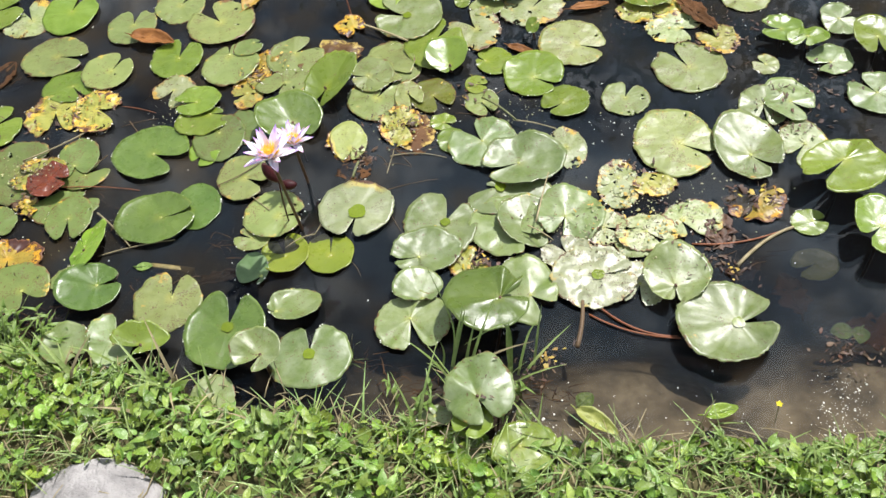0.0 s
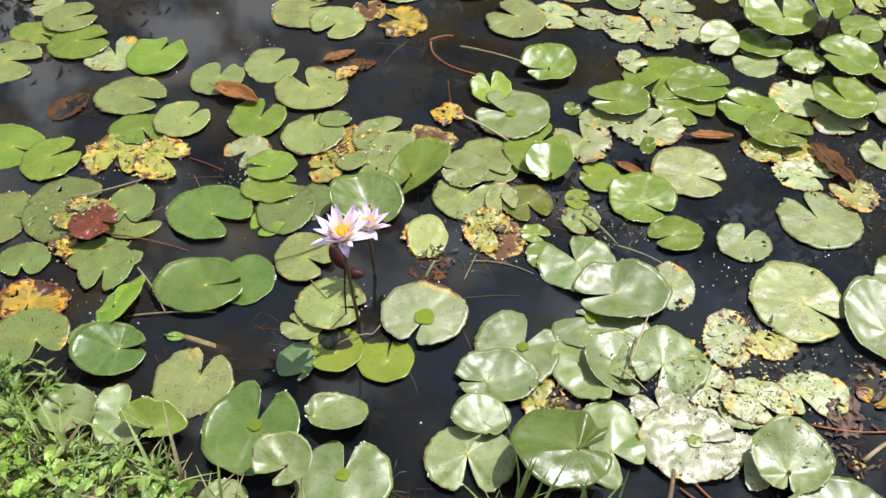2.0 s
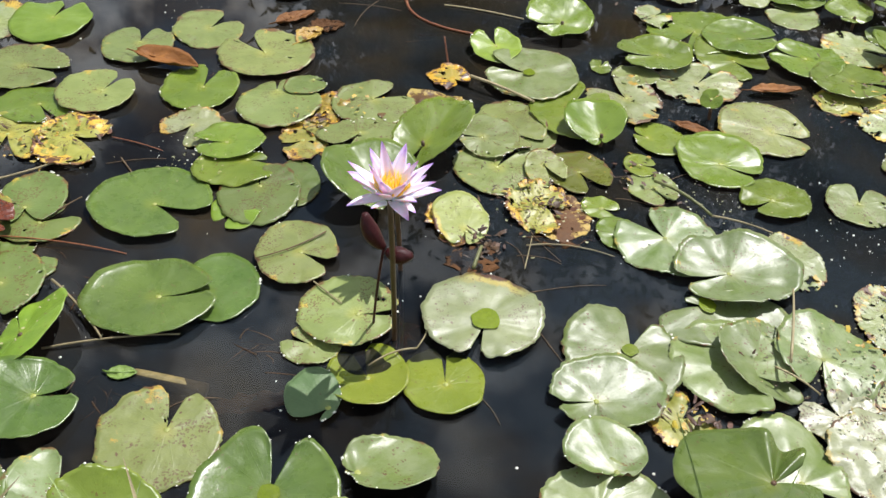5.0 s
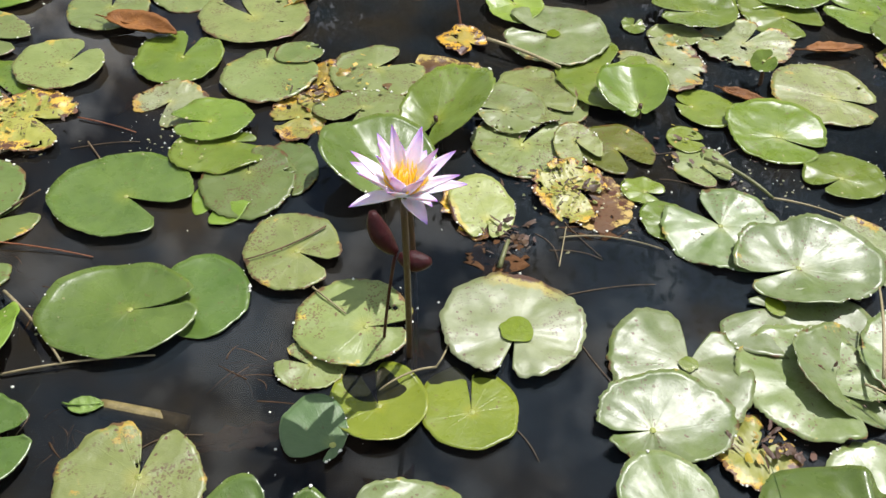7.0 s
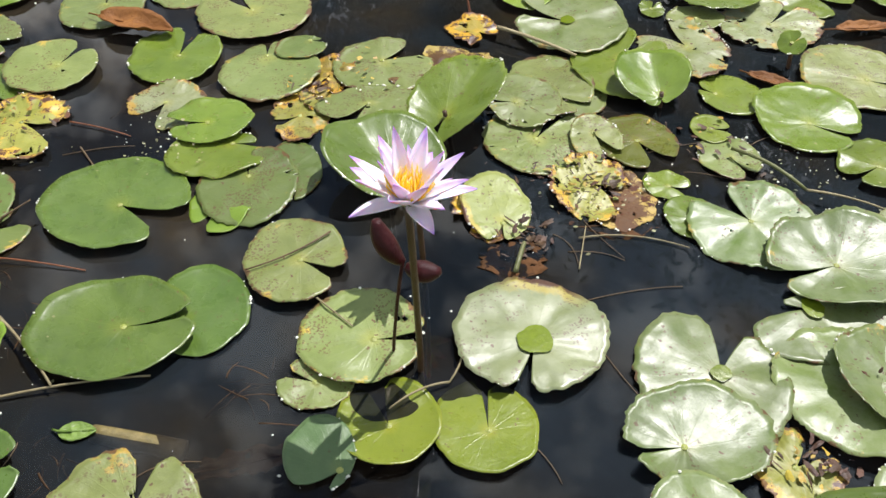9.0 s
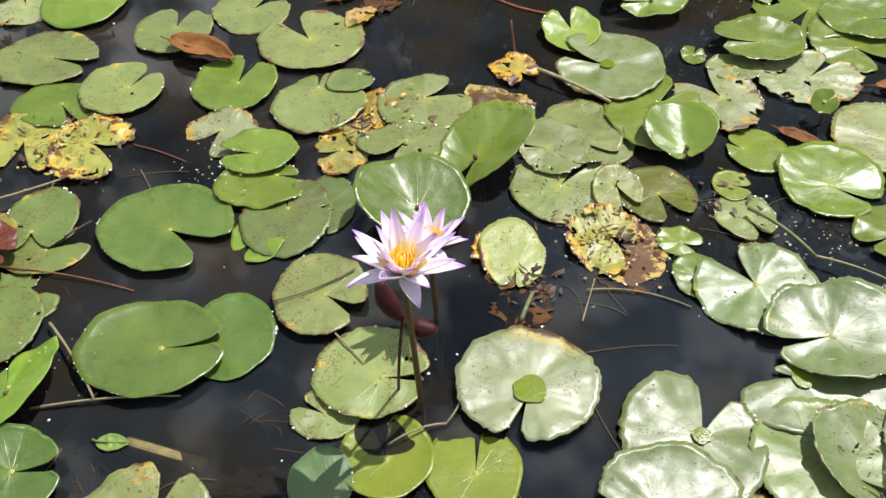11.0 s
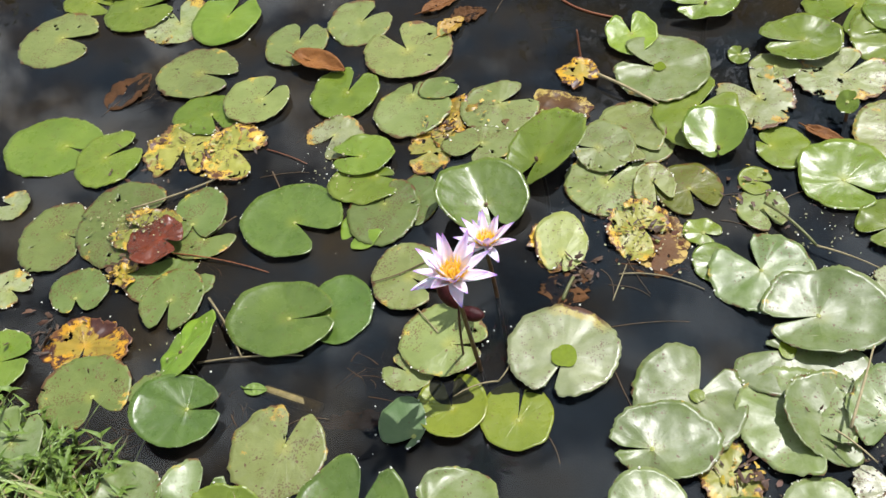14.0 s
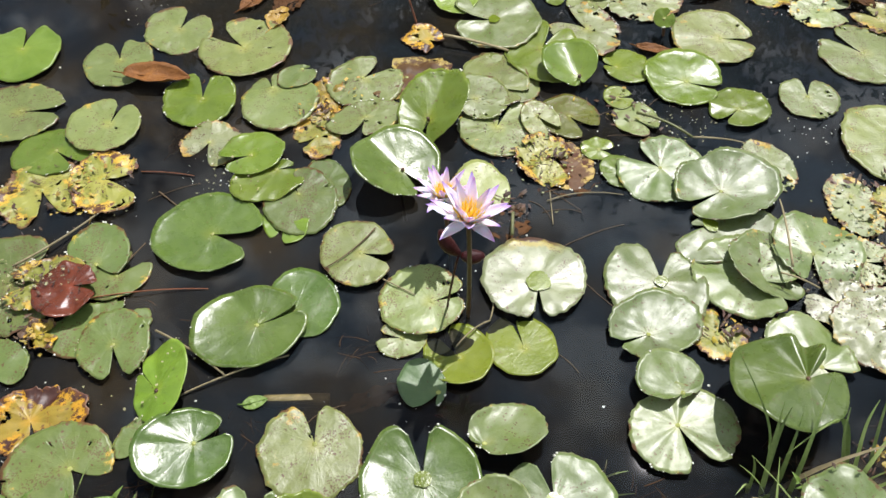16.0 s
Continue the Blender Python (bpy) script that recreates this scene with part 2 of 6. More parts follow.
RED_STEM = plain("red_stem", (0.2, 0.06, 0.02), (0.3, 0.11, 0.04), 40, 0.45)
DEAD = plain("dead_leaf", (0.16, 0.06, 0.013), (0.29, 0.125, 0.032), 25, 0.5, 0.003, 180, 0.25)
SUNK = plain("sunken_leaf", (0.062, 0.03, 0.011), (0.125, 0.056, 0.02), 30, 0.7, 0.003, 180, 0.15)
ROOT = plain("rootlets", (0.08, 0.042, 0.018), (0.15, 0.08, 0.036), 30, 0.7, 0.003, 180, 0.15)
WINE = plain("wine_red_leaf", (0.03, 0.004, 0.005), (0.06, 0.008, 0.009), 60, 0.4, 0.002, 180, 0.25)
GRASS = plain("grass_blade", (0.13, 0.215, 0.045), (0.3, 0.385, 0.125), 25, 0.34, island=True)
WEED = plain("weed_leaf", (0.11, 0.2, 0.018), (0.28, 0.375, 0.06), 14, 0.24, island=True)
OVAL = plain("pointed_leaf", (0.095, 0.18, 0.02), (0.25, 0.345, 0.075), 20, 0.26, island=True)
LEAFLET = plain("small_leaf", (0.08, 0.155, 0.02), (0.17, 0.27, 0.05), 40, 0.36, island=True)
SCRAP_BROWN = plain("brown_scrap", (0.045, 0.02, 0.009), (0.11, 0.055, 0.022), 60, 0.5, island=True)
SCRAP_YELLOW = plain("yellow_scrap", (0.38, 0.24, 0.03), (0.5, 0.36, 0.05), 60, 0.45, island=True)
SCRAP_PALE = plain("pale_scrap", (0.24, 0.23, 0.1), (0.42, 0.4, 0.22), 60, 0.5, island=True)
# white of the florets and of the painted water glints
SPECK = plain("floret_glint", (0.62, 0.62, 0.5), (0.82, 0.82, 0.74), 40, 0.4)
PUDDLE = plain("rain_puddle", (0.12, 0.17, 0.009), (0.15, 0.2, 0.016), 60, 0.2, 0.0006, 180, 0.35, 0.06)
ROCK = plain("grey_rock", (0.24, 0.23, 0.215), (0.5, 0.48, 0.45), 16, 0.75, 0.012, 60)
BARK = plain("bark", (0.07, 0.05, 0.035), (0.14, 0.1, 0.07), 12, 0.8, 0.02, 30)
CROWN = plain("tree_leaf", (0.03, 0.06, 0.012), (0.055, 0.1, 0.02), 3, 0.5)
BUTTER = plain("yellow_petal", (0.75, 0.6, 0.02), (0.85, 0.72, 0.05), 50, 0.4)


def petal_material():
    """White lilac, deepening to violet at the point."""
    m = Mat("lilac_petal", 0.45, 0.35)
    u, v = m.uv_parts()
    c = m.mix(m.ramp(v, 0.2, 0.75), (0.9, 0.84, 0.89), (0.8, 0.66, 0.83))
    c = m.mix(m.ramp(v, 0.78, 1.0), c, (0.4, 0.2, 0.66))
    streak = m.math("ABSOLUTE", m.math("SINE", m.math("MULTIPLY", u, 40.0)))
    c = m.mix(m.math("MULTIPLY", m.ramp(streak, 0.3, 0.0), 0.12), c, (0.62, 0.5, 0.8))
    m.color(c)
    m.put(m.b.inputs["Subsurface Weight"], 0.25)
    m.put(m.b.inputs["Subsurface Scale"], 0.004)
    m.bump(m.noise(160, 3), 0.001, 0.5)
    return m.m


def stamen_material():
    m = Mat("stamen", 0.5)
    u, v = m.uv_parts()
    c = m.mix(m.ramp(v, 0.15, 0.6), (0.95, 0.42, 0.02), (1.0, 0.72, 0.03))
    m.color(m.mix(m.ramp(v, 0.82, 1.0), c, (0.85, 0.6, 0.42)))
    return m.m


PETAL, STAMEN = petal_material(), stamen_material()


def bed_material():
    """Silt: pale sand where it is stirred up, black mud and litter elsewhere."""
    m = Mat("pond_mud", 0.8, 0.2)
    mud = m.mix(m.ramp(m.noise(5, 6, 0.6), 0.35, 0.7), (0.004, 0.0035, 0.003), (0.02, 0.015, 0.011))
    sand = m.mix(m.ramp(m.noise(16, 6, 0.65), 0.3, 0.7), (0.1, 0.085, 0.058), (0.34, 0.29, 0.2))
    silt = m.node("ShaderNodeAttribute")
    silt.attribute_name = "sand"
    c = m.mix(silt.outputs["Fac"], mud, sand)
    soil = m.mix(m.ramp(m.noise(12, 6, 0.65), 0.3, 0.7), (0.05, 0.045, 0.02), (0.13, 0.12, 0.045))
    dry = m.node("ShaderNodeAttribute")
    dry.attribute_name = "bank"
    m.color(m.mix(dry.outputs["Fac"], c, soil))
    m.bump(m.noise(25, 2, 0.5), 0.006, 0.5)
    return m.m


def water_material():
    """Still brown pond water: clear and tinted below, a mirror on top."""
    m = bpy.data.materials.new("pond_water")
    m.use_nodes = True
    n, l = m.node_tree.nodes, m.node_tree.links
    n.clear()
    out, mixer = n.new("ShaderNodeOutputMaterial"), n.new("ShaderNodeMixShader")
    clear, gloss, fresnel = n.new("ShaderNodeBsdfTransparent"), n.new("ShaderNodeBsdfGlossy"), n.new("ShaderNodeFresnel")
    depth, tint = n.new("ShaderNodeAttribute"), n.new("ShaderNodeMix")
    depth.attribute_name, tint.data_type = "clear", "RGBA"
    tint.inputs["A"].default_value = (0.22, 0.2, 0.17, 1)
    tint.inputs["B"].default_value = (0.93, 0.9, 0.84, 1)
    l.new(depth.outputs["Fac"], tint.inputs["Factor"])
    l.new(tint.outputs["Result"], clear.inputs[0])
    gloss.inputs["Color"].default_value = (1, 1, 1, 1)
    gloss.inputs["Roughness"].default_value = 0.015
    fresnel.inputs["IOR"].default_value = 1.33
    # silty murk; its colour also carries painted sky reflection and haze
    silt, murk = n.new("ShaderNodeBsdfDiffuse"), n.new("ShaderNodeMixShader")
    coord, cloud, much = n.new("ShaderNodeTexCoord"), n.new("ShaderNodeTexNoise"), n.new("ShaderNodeMapRange")
    brown = n.new("ShaderNodeMix")
    brown.data_type = "RGBA"
    brown.inputs["A"].default_value, brown.inputs["B"].default_value = (0.06, 0.08, 0.094, 1), (0.1, 0.078, 0.044, 1)
    drift, stirred = n.new("ShaderNodeTexNoise"), n.new("ShaderNodeMapRange")
    drift.inputs["Scale"].default_value, drift.inputs["Detail"].default_value = 7, 6
    stirred.inputs[1].default_value, stirred.inputs[2].default_value = 0.36, 0.66
    # bluer near the sandy shelf, where sky reflection is painted into the murk, browner elsewhere
    far, grade, lean = n.new("ShaderNodeVectorMath"), n.new("ShaderNodeMapRange"), n.new("ShaderNodeMath")
    far.operation = "DISTANCE"
    far.inputs[1].default_value = (1.3, 1.5, 0.0)
    grade.inputs[1].default_value, grade.inputs[2].default_value = 0.4, 1.5
    grade.inputs[3].default_value, grade.inputs[4].default_value = -0.17, 0.02
    l.new(coord.outputs["Object"], far.inputs[0])
    l.new(far.outputs["Value"], grade.inputs[0])
    l.new(grade.outputs[0], lean.inputs[0])
    l.new(drift.outputs["Fac"], lean.inputs[1])
    l.new(lean.outputs[0], stirred.inputs[0])
    l.new(stirred.outputs[0], brown.inputs["Factor"])
    l.new(brown.outputs["Result"], silt.inputs[0])
    cloud.inputs["Scale"].default_value, cloud.inputs["Detail"].default_value = 4, 5
    much.inputs[1].default_value, much.inputs[2].default_value = 0.3, 0.7
    much.inputs[3].default_value, much.inputs[4].default_value = 0.08, 0.3
    l.new(coord.outputs["Object"], cloud.inputs["Vector"])
    l.new(coord.outputs["Object"], drift.inputs["Vector"])
    l.new(cloud.outputs["Fac"], much.inputs[0])
    share, deep = n.new("ShaderNodeMath"), n.new("ShaderNodeMath")
    deep.operation, share.operation = "SUBTRACT", "MULTIPLY"
    deep.inputs[0].default_value = 1.05
    l.new(depth.outputs["Fac"], deep.inputs[1])
    l.new(much.outputs[0], share.inputs[0])
    l.new(deep.outputs[0], share.inputs[1])
    l.new(share.outputs[0], murk.inputs[0])
    l.new(clear.outputs[0], murk.inputs[1])
    l.new(silt.outputs[0], murk.inputs[2])
    l.new(fresnel.outputs[0], mixer.inputs[0])
    l.new(murk.outputs[0], mixer.inputs[1])
    l.new(gloss.outputs[0], mixer.inputs[2])
    l.new(mixer.outputs[0], out.inputs["Surface"])
    return m


BED, WATER = bed_material(), water_material()


# ---- building helpers ----
def mesh_of(name, verts, faces, material, uvs=None, smooth=True):
    me = bpy.data.meshes.new(name)
    me.from_pydata([tuple(v) for v in verts], [], faces)
    me.materials.append(material)
    if uvs is not None:
        layer = me.uv_layers.new(name="UVMap")
        loops = np.empty(len(me.loops), dtype=np.int32)
        me.loops.foreach_get("vertex_index", loops)
        layer.data.foreach_set("uv", np.asarray(uvs, dtype=np.float32)[loops].ravel())
    if smooth:
        me.polygons.foreach_set("use_smooth", [True] * len(me.polygons))
    me.update()
    return me


def part(name, me, parent, label="", at=None):
    """One mesh object under a thing or a part."""
    ob = new(name, me)
    ob.parent = parent
    if at is not None:
        ob.matrix_basis = at
    return tagged(ob, label) if label else ob


def wob(x, y, z=0.0):
    return noise.noise(Vector((x, y, z)))


def tube(points, radii, sides=8):
    """Vertices, faces and UVs of a tapered tube along points."""
    pts = [Vector(p) for p in points]
    verts, faces, uvs = [], [], []
    for i, p in enumerate(pts):
        ahead = (pts[min(i + 1, len(pts) - 1)] - pts[max(i - 1, 0)]).normalized()
        side = ahead.cross(Vector((0.3, 0.2, 1)) if abs(ahead.z) < 0.9 else Vector((1, 0, 0))).normalized()
        up = side.cross(ahead)
        for k in range(sides):
            a = 2 * math.pi * k / sides
            verts.append(p + radii[i] * (math.cos(a) * side + math.sin(a) * up))
            uvs.append((k / sides, i / (len(pts) - 1)))
    for i in range(len(pts) - 1):
        for k in range(sides):
            j = (k + 1) % sides
            faces.append((i * sides + k, i * sides + j, (i + 1) * sides + j, (i + 1) * sides + k))
    faces.append(tuple(range(sides))[::-1])
    faces.append(tuple((len(pts) - 1) * sides + k for k in range(sides)))
    return verts, faces, uvs


def bent(a, b, sag=(0, 0, 0), count=9):
    """Points from a to b, bowed by sag in the middle."""
    a, b, sag = Vector(a), Vector(b), Vector(sag)
    return [a.lerp(b, i / (count - 1)) + sag * (4 * (i / (count - 1)) * (1 - i / (count - 1))) for i in range(count)]


def stem(name, points, r0, r1, material, label, category, parent=None):
    n = len(points)
    v, f, uv = tube(points, [r0 + (r1 - r0) * i / (n - 1) for i in range(n)], 7)
    ob = new(name, mesh_of(name, v, f, material, uv))
    if parent:
        ob.parent = parent
        return ob
    return tagged(ob, label, category)


# ---- ground, water ----
BANK = ((-40, 1.9), (-3, 1.75), (-0.9, 1.6), (-0.4, 1.5), (0.0, 1.4), (0.3, 1.32), (0.55, 1.27), (0.8, 1.19), (1.1, 1.165), (1.45, 1.16), (2.2, 1.2), (40, 1.6))
SHELF = ((-40, 0.0), (0.3, 0.0), (0.5, 0.07), (0.85, 0.12), (1.05, 0.12), (1.2, 0.06), (1.32, 0.12), (1.6, 0.16), (3, 0.3), (40, 0.3))


def along(table, x):
    return float(np.interp(x, [p[0] for p in table], [p[1] for p in table]))


def shore(x):
    return along(BANK, x) + 0.03 * wob(x * 5, 0.4)


def ground_height(x, y):
    d = y - shore(x)
    if d < 0:
        return min(0.012 - 0.16 * d, 0.16) + 0.012 * wob(x * 9, y * 9, 2) + 0.3 * min(1, max(0, -d - 3) / 20)
    flat = along(SHELF, x)
    depth = np.interp(d, [0, 0.05, 0.08 + flat, 0.3 + flat, 1.2, 11.5, 13.0, 200], [0.012, -0.03, -0.055, -0.22, -0.5, -0.6, 0.25, 0.7])
    return float(depth) + 0.012 * wob(x * 7, y * 7, 5)


def build_ground():
    xs = np.concatenate([[-300, -120, -50, -25, -12, -6, -3, -1.6], np.linspace(-1.1, 2.4, 130), [3, 4.5, 7, 13, 25, 50, 120, 300]])
    ys = np.concatenate([[-300, -100, -40, -15, -6, -2, -0.6, 0.2], np.linspace(0.6, 2.4, 90), [2.8, 3.4, 4.2, 6, 9, 12.5, 13, 13.6, 14.4, 16, 20, 40, 100, 300]])
    verts, sand, bank = [], [], []
    for y in ys:
        for x in xs:
            z = ground_height(x, y)
            verts.append((x, y, z))
            d = y - shore(x)
            s = np.interp(d, [0, 0.06, along(SHELF, x) + 0.05, along(SHELF, x) + 0.2], [0.3, 1, 0.9, 0]) * min(1.0, max(0.0, (x - 0.42) / 0.5))
            sand.append(max(0.0, min(1.0, s * (0.75 + 1.0 * wob(x * 6, y * 6, 3) + 0.6 * wob(x * 17, y * 17, 5)))))
            bank.append(1.0 if z > 0.004 else 0.0)
    w = len(xs)
    faces = [(j * w + i, j * w + i + 1, (j + 1) * w + i + 1, (j + 1) * w + i) for j in range(len(ys) - 1) for i in range(w - 1)]
    me = mesh_of("ground", verts, faces, BED)
    for key, values in (("sand", sand), ("bank", bank)):
        me.attributes.new(key, "FLOAT", "POINT").data.foreach_set("value", values)
    return tagged(new("ground", me), "muddy pond bed rising to a grassy earth bank", "ground", kind="structure")


build_ground()


def build_water():
    """One level sheet; the deeper the bed, the less light comes back through it."""
    xs = np.concatenate([[-60, -20, -6, -2.5], np.linspace(-1.1, 2.4, 120), [4, 10, 25, 60]])
    ys = np.concatenate([[-1, 0.5], np.linspace(0.95, 2.1, 70), [2.6, 4, 8, 16]])
    verts = [(x, y, 0.0) for y in ys for x in xs]
    w = len(xs)
    faces = [(j * w + i, j * w + i + 1, (j + 1) * w + i + 1, (j + 1) * w + i) for j in range(len(ys) - 1) for i in range(w - 1)]
    me = mesh_of("water", verts, faces, WATER)
    me.attributes.new("clear", "FLOAT", "POINT").data.foreach_set("value", [math.exp(-9.0 * max(0.0, -ground_height(x, y))) for x, y, _ in verts])
    return new("water", me)


water = build_water()
tagged(water, "still dark brown pond water mirroring sky and trees", "water", kind="structure")


# ---- lily pads ----
LABELS = {
    "h": "smooth deep green lily pad floating flat on the pond",
    "g": "smooth glossy green lily pad floating flat on the pond",
    "t": "dull green freckled lily pad with a nibbled rim",
    "s": "pale green lily pad freckled with brown spots, floating flat",
    "w": "waxy shining lily pad with a wavy toothed rim",
    "d": "chewed faded lily pad with holes and yellow patches",
    "y": "rotting yellow and brown lily pad with a ragged rim",
    "r": "torn amber and brown dying lily pad",
    "n": "rotten red-brown lily pad with yellow remains",
    "k": "wet glossy red-brown dead lily pad on other pads",
    "c": "bleached white-green lily pad, chewed and strewn with chaff",
    "q": "shining pale lily pad with a yellow-brown rotting rim",
    "p": "pale green lily pad with an orange rotting edge",
    "b": "young bright yellow-green lily pad on the water",
    "m": "lime green lily pad sunk just under the water",
    "u": "drowned dark olive lily pad awash between others",
    "o": "small dark olive lily pad beside larger pads",
}
TEETH = {"u": 0.012, "t": 0.034, "h": 0.018, "g": 0.036, "s": 0.034, "w": 0.048, "d": 0.055, "y": 0.025, "r": 0.015, "q": 0.035, "p": 0.02, "c": 0.03, "k": 0.02, "b": 0.01, "m": 0.008, "o": 0.012, "n": 0.02}
RIPPLE = {"u": 0.001, "t": 0.002, "h": 0.0018, "g": 0.0028, "s": 0.002, "w": 0.003, "d": 0.003, "y": 0.006, "r": 0.005, "q": 0.003, "p": 0.002, "c": 0.004, "k": 0.006, "b": 0.003, "m": 0.0005, "o": 0.002, "n": 0.005}
CREASE = {"w": 0.2, "q": 0.1, "g": 0.08, "b": 0.12, "d": 0.1, "s": 0.06, "m": 0.0, "k": 0.2, "r": 0.15}
RINGS, SEGMENTS = 12, 132
RIMS = []
TOPS = []
COUNT = [0]


def lily_pad(x, y, wide, deep, turn, ax, ay, notch, opening, look_of, lift, tilt=0, roll=0, cup=0, fold=0, wing=0, pool=0.0, creases=()):
    """A floating blade: an oval with a slit to its stalk. wide, deep: half sizes; ax, ay: the stalk's place from the middle;
    tilt lifts the far edge, roll the right edge, cup curls the rim up, fold lifts both halves about the slit, wing one of them; creases: angle and height of folds that run from the stalk to the rim."""
    COUNT[0] += 1
    seed = COUNT[0] * 3.7
    rng = random.Random(COUNT[0])
    teeth, ripple = TEETH[look_of], RIPPLE[look_of]
    drape = {"w": 0.1, "d": 0.1, "k": 0.16, "q": 0.06, "h": 0.06, "g": 0.07, "c": 0.1}.get(look_of, 0.04)
    pleat = {"w": 0.012, "c": 0.035, "d": 0.03, "k": 0.05, "q": 0.02, "r": 0.06, "y": 0.04}.get(look_of, 0.012)
    if lift < 0.03 and not tilt and not roll and look_of != "m":
        tilt, roll = rng.uniform(-2, 3), rng.uniform(-2, 2)
    tooth_count = rng.randint(26, 34)
    half, way = radians(opening) / 2, radians(notch)
    rings = 26 if look_of in "dyrcn" else RINGS
    rows, uvs = [], []
    mean = (wide + deep) / 2
    for i in range(rings + 1):
        r = i / rings
        for k in range(SEGMENTS + 1):
            f = k / SEGMENTS
            start = half * (0.55 + 0.45 * r)
            a = way + start + f * (2 * math.pi - 2 * start)
            c, s = math.cos(a), math.sin(a)
            # from the stalk to the oval's rim
            qa = (c / wide) ** 2 + (s / deep) ** 2
            qb = ax * c / wide**2 + ay * s / deep**2
            qc = (ax / wide) ** 2 + (ay / deep) ** 2 - 1
            far = (-qb + math.sqrt(max(0.0, qb * qb - qa * qc))) / qa
            edge = min(f, 1 - f) * (2 * math.pi - 2 * start)
            far *= 1 - 0.2 * math.exp(-((edge / 0.09) ** 2))
            far *= 1 + 0.06 * wob(2.2 * c + seed, 2.2 * s, seed) + (0.036 if look_of in "swdqgt" else 0.014) * wob(7 * c + seed, 7 * s, seed) + (0.03 if look_of in "swdqgt" else 0.014) * max(0.0, wob(19 * c + seed, 19 * s, seed) - 0.25) * -3.0 * max(0.0, r - 0.7)
            saw = (f * tooth_count + 2.2 * wob(f * 9 + seed, seed)) % 1
            far *= 1 + teeth * ((saw if saw < 0.7 else (1 - saw) * 2.3) - 0.35) * max(0, r - 0.82) / 0.18 * max(0.0, 0.75 + 1.3 * wob(f * 13 + seed, 3.0, seed))
            if look_of in "ydrcn":
                far *= 1 + (0.09 if look_of in "yrn" else 0.05) * wob(6 * c + seed, 6 * s, 1.0) + (0.05 if look_of in "yr" else 0.05) * wob(15 * c + seed, 15 * s, 2.0)
            if look_of in "kr":
                far *= 1 + (0.22 if look_of == "r" else 0.07) * wob(2.6 * c + seed, 2.6 * s, 5.0)
            u, v = ax + far * r * c, ay + far * r * s
            z = ripple * (wob(u * 26 + seed, v * 26, seed) * 0.7 + wob(u * 60, v * 60 + seed, 2) * 0.3) * (0.3 + 1.4 * r)
            z += ripple * 0.3 * r * r * math.sin(f * 2 * math.pi * (tooth_count // 5) + seed)
            z += drape * mean * wob(u * 9 + seed, v * 9, 3) * r
            z += pleat * mean * r**1.5 * (wob(f * 15 + seed, 0.6 * r, seed) + 0.5 * wob(f * 34 + seed, r, seed))
            if look_of == "c":
                z += 0.05 * mean * wob(u * 45 + seed, v * 45, 6) * r
            if look_of in "kyrn":
                z += 0.07 * mean * wob(u * 38 + seed, v * 38, 6) * r
            z += cup * mean * r**3 * (0.7 + 0.6 * wob(1.5 * c + seed, 1.5 * s, 4))
            z += (0.002 if look_of == "h" else 0.0006) * max(0.0, (r - 0.88) / 0.12) ** 2
            z += CREASE.get(look_of, 0.04) * mean * r**1.2 * wob(0.95 * c + seed, 0.95 * s, 9)
            for at, high in creases:
                off = (a - radians(at) + math.pi) % math.tau - math.pi
                z += high * mean * r * math.exp(-((off / 0.24) ** 2))
            side = -(u - ax) * math.sin(way) + (v - ay) * math.cos(way)
            z += math.tan(radians(fold)) * (math.hypot(side, 0.009) - 0.009)
            z += math.tan(radians(abs(wing))) * max(0.0, -side if wing > 0 else side) ** 1.3 * 2.0
            z += v * math.sin(radians(tilt)) + u * math.sin(radians(roll))
            rows.append((u * math.cos(radians(roll)), v * math.cos(radians(tilt)), max(z, 0.0012 - lift) if look_of != "m" and lift >= 0 else z))
            uvs.append((f, r))
    w = SEGMENTS + 1
    faces = []
    for i in range(rings):
        for k in range(SEGMENTS):
            p = rows[i * w + k]
            eaten = {"d": 0.57, "y": 0.5, "r": 0.58, "n": 0.6, "s": 0.72, "t": 0.66, "c": 0.8}.get(look_of, 9)
            if i / rings > 0.12 and 0.7 * wob(p[0] * 34 + seed, p[1] * 34, 7) + 0.55 * wob(p[0] * 110 + seed, p[1] * 110, 8) + 0.12 * i / rings + (0.3 * max(0.0, i / rings - 0.6) if look_of in "yrd" else 0.0) > eaten:
                continue
            faces.append((i * w + k, (i + 1) * w + k, (i + 1) * w + k + 1, i * w + k + 1))
    # underside and rim, 0.9 mm thick
    n = len(rows)
    under = [(a, b, c - 0.0009) for a, b, c in rows]
    edges = {}
    for f in faces:
        for a, b in zip(f, f[1:] + f[:1]):
            edges[(a, b)] = True
    rim = [(b, a, a + n, b + n) for a, b in edges if (b, a) not in edges]
    tops = len(faces)
    faces = faces + [tuple(i + n for i in f[::-1]) for f in faces] + rim
    me = mesh_of("lily_pad", rows + under, faces, PAD[look_of], uvs + uvs)
    me.materials.append(UNDER)
    me.polygons.foreach_set("material_index", [0] * tops + [1] * tops + [0] * len(rim))
    ob = new("lily_pad")
    ob.matrix_basis = pose(x, y, lift, 0, 0, turn)
    me.name = "blade"
    part("blade", me, ob)
    # the pale boss where the stalk joins
    level = rows[0][2]
    boss = [(ax, ay, level + 0.0016)]
    for q, h in ((0.45, 0.0014), (1.0, 0.0004)):
        boss += [(ax + 0.0036 * q * math.cos(a) * (1 + 0.2 * wob(a, seed)), ay + 0.0036 * q * math.sin(a), level + h) for a in (k * math.tau / 10 for k in range(10))]
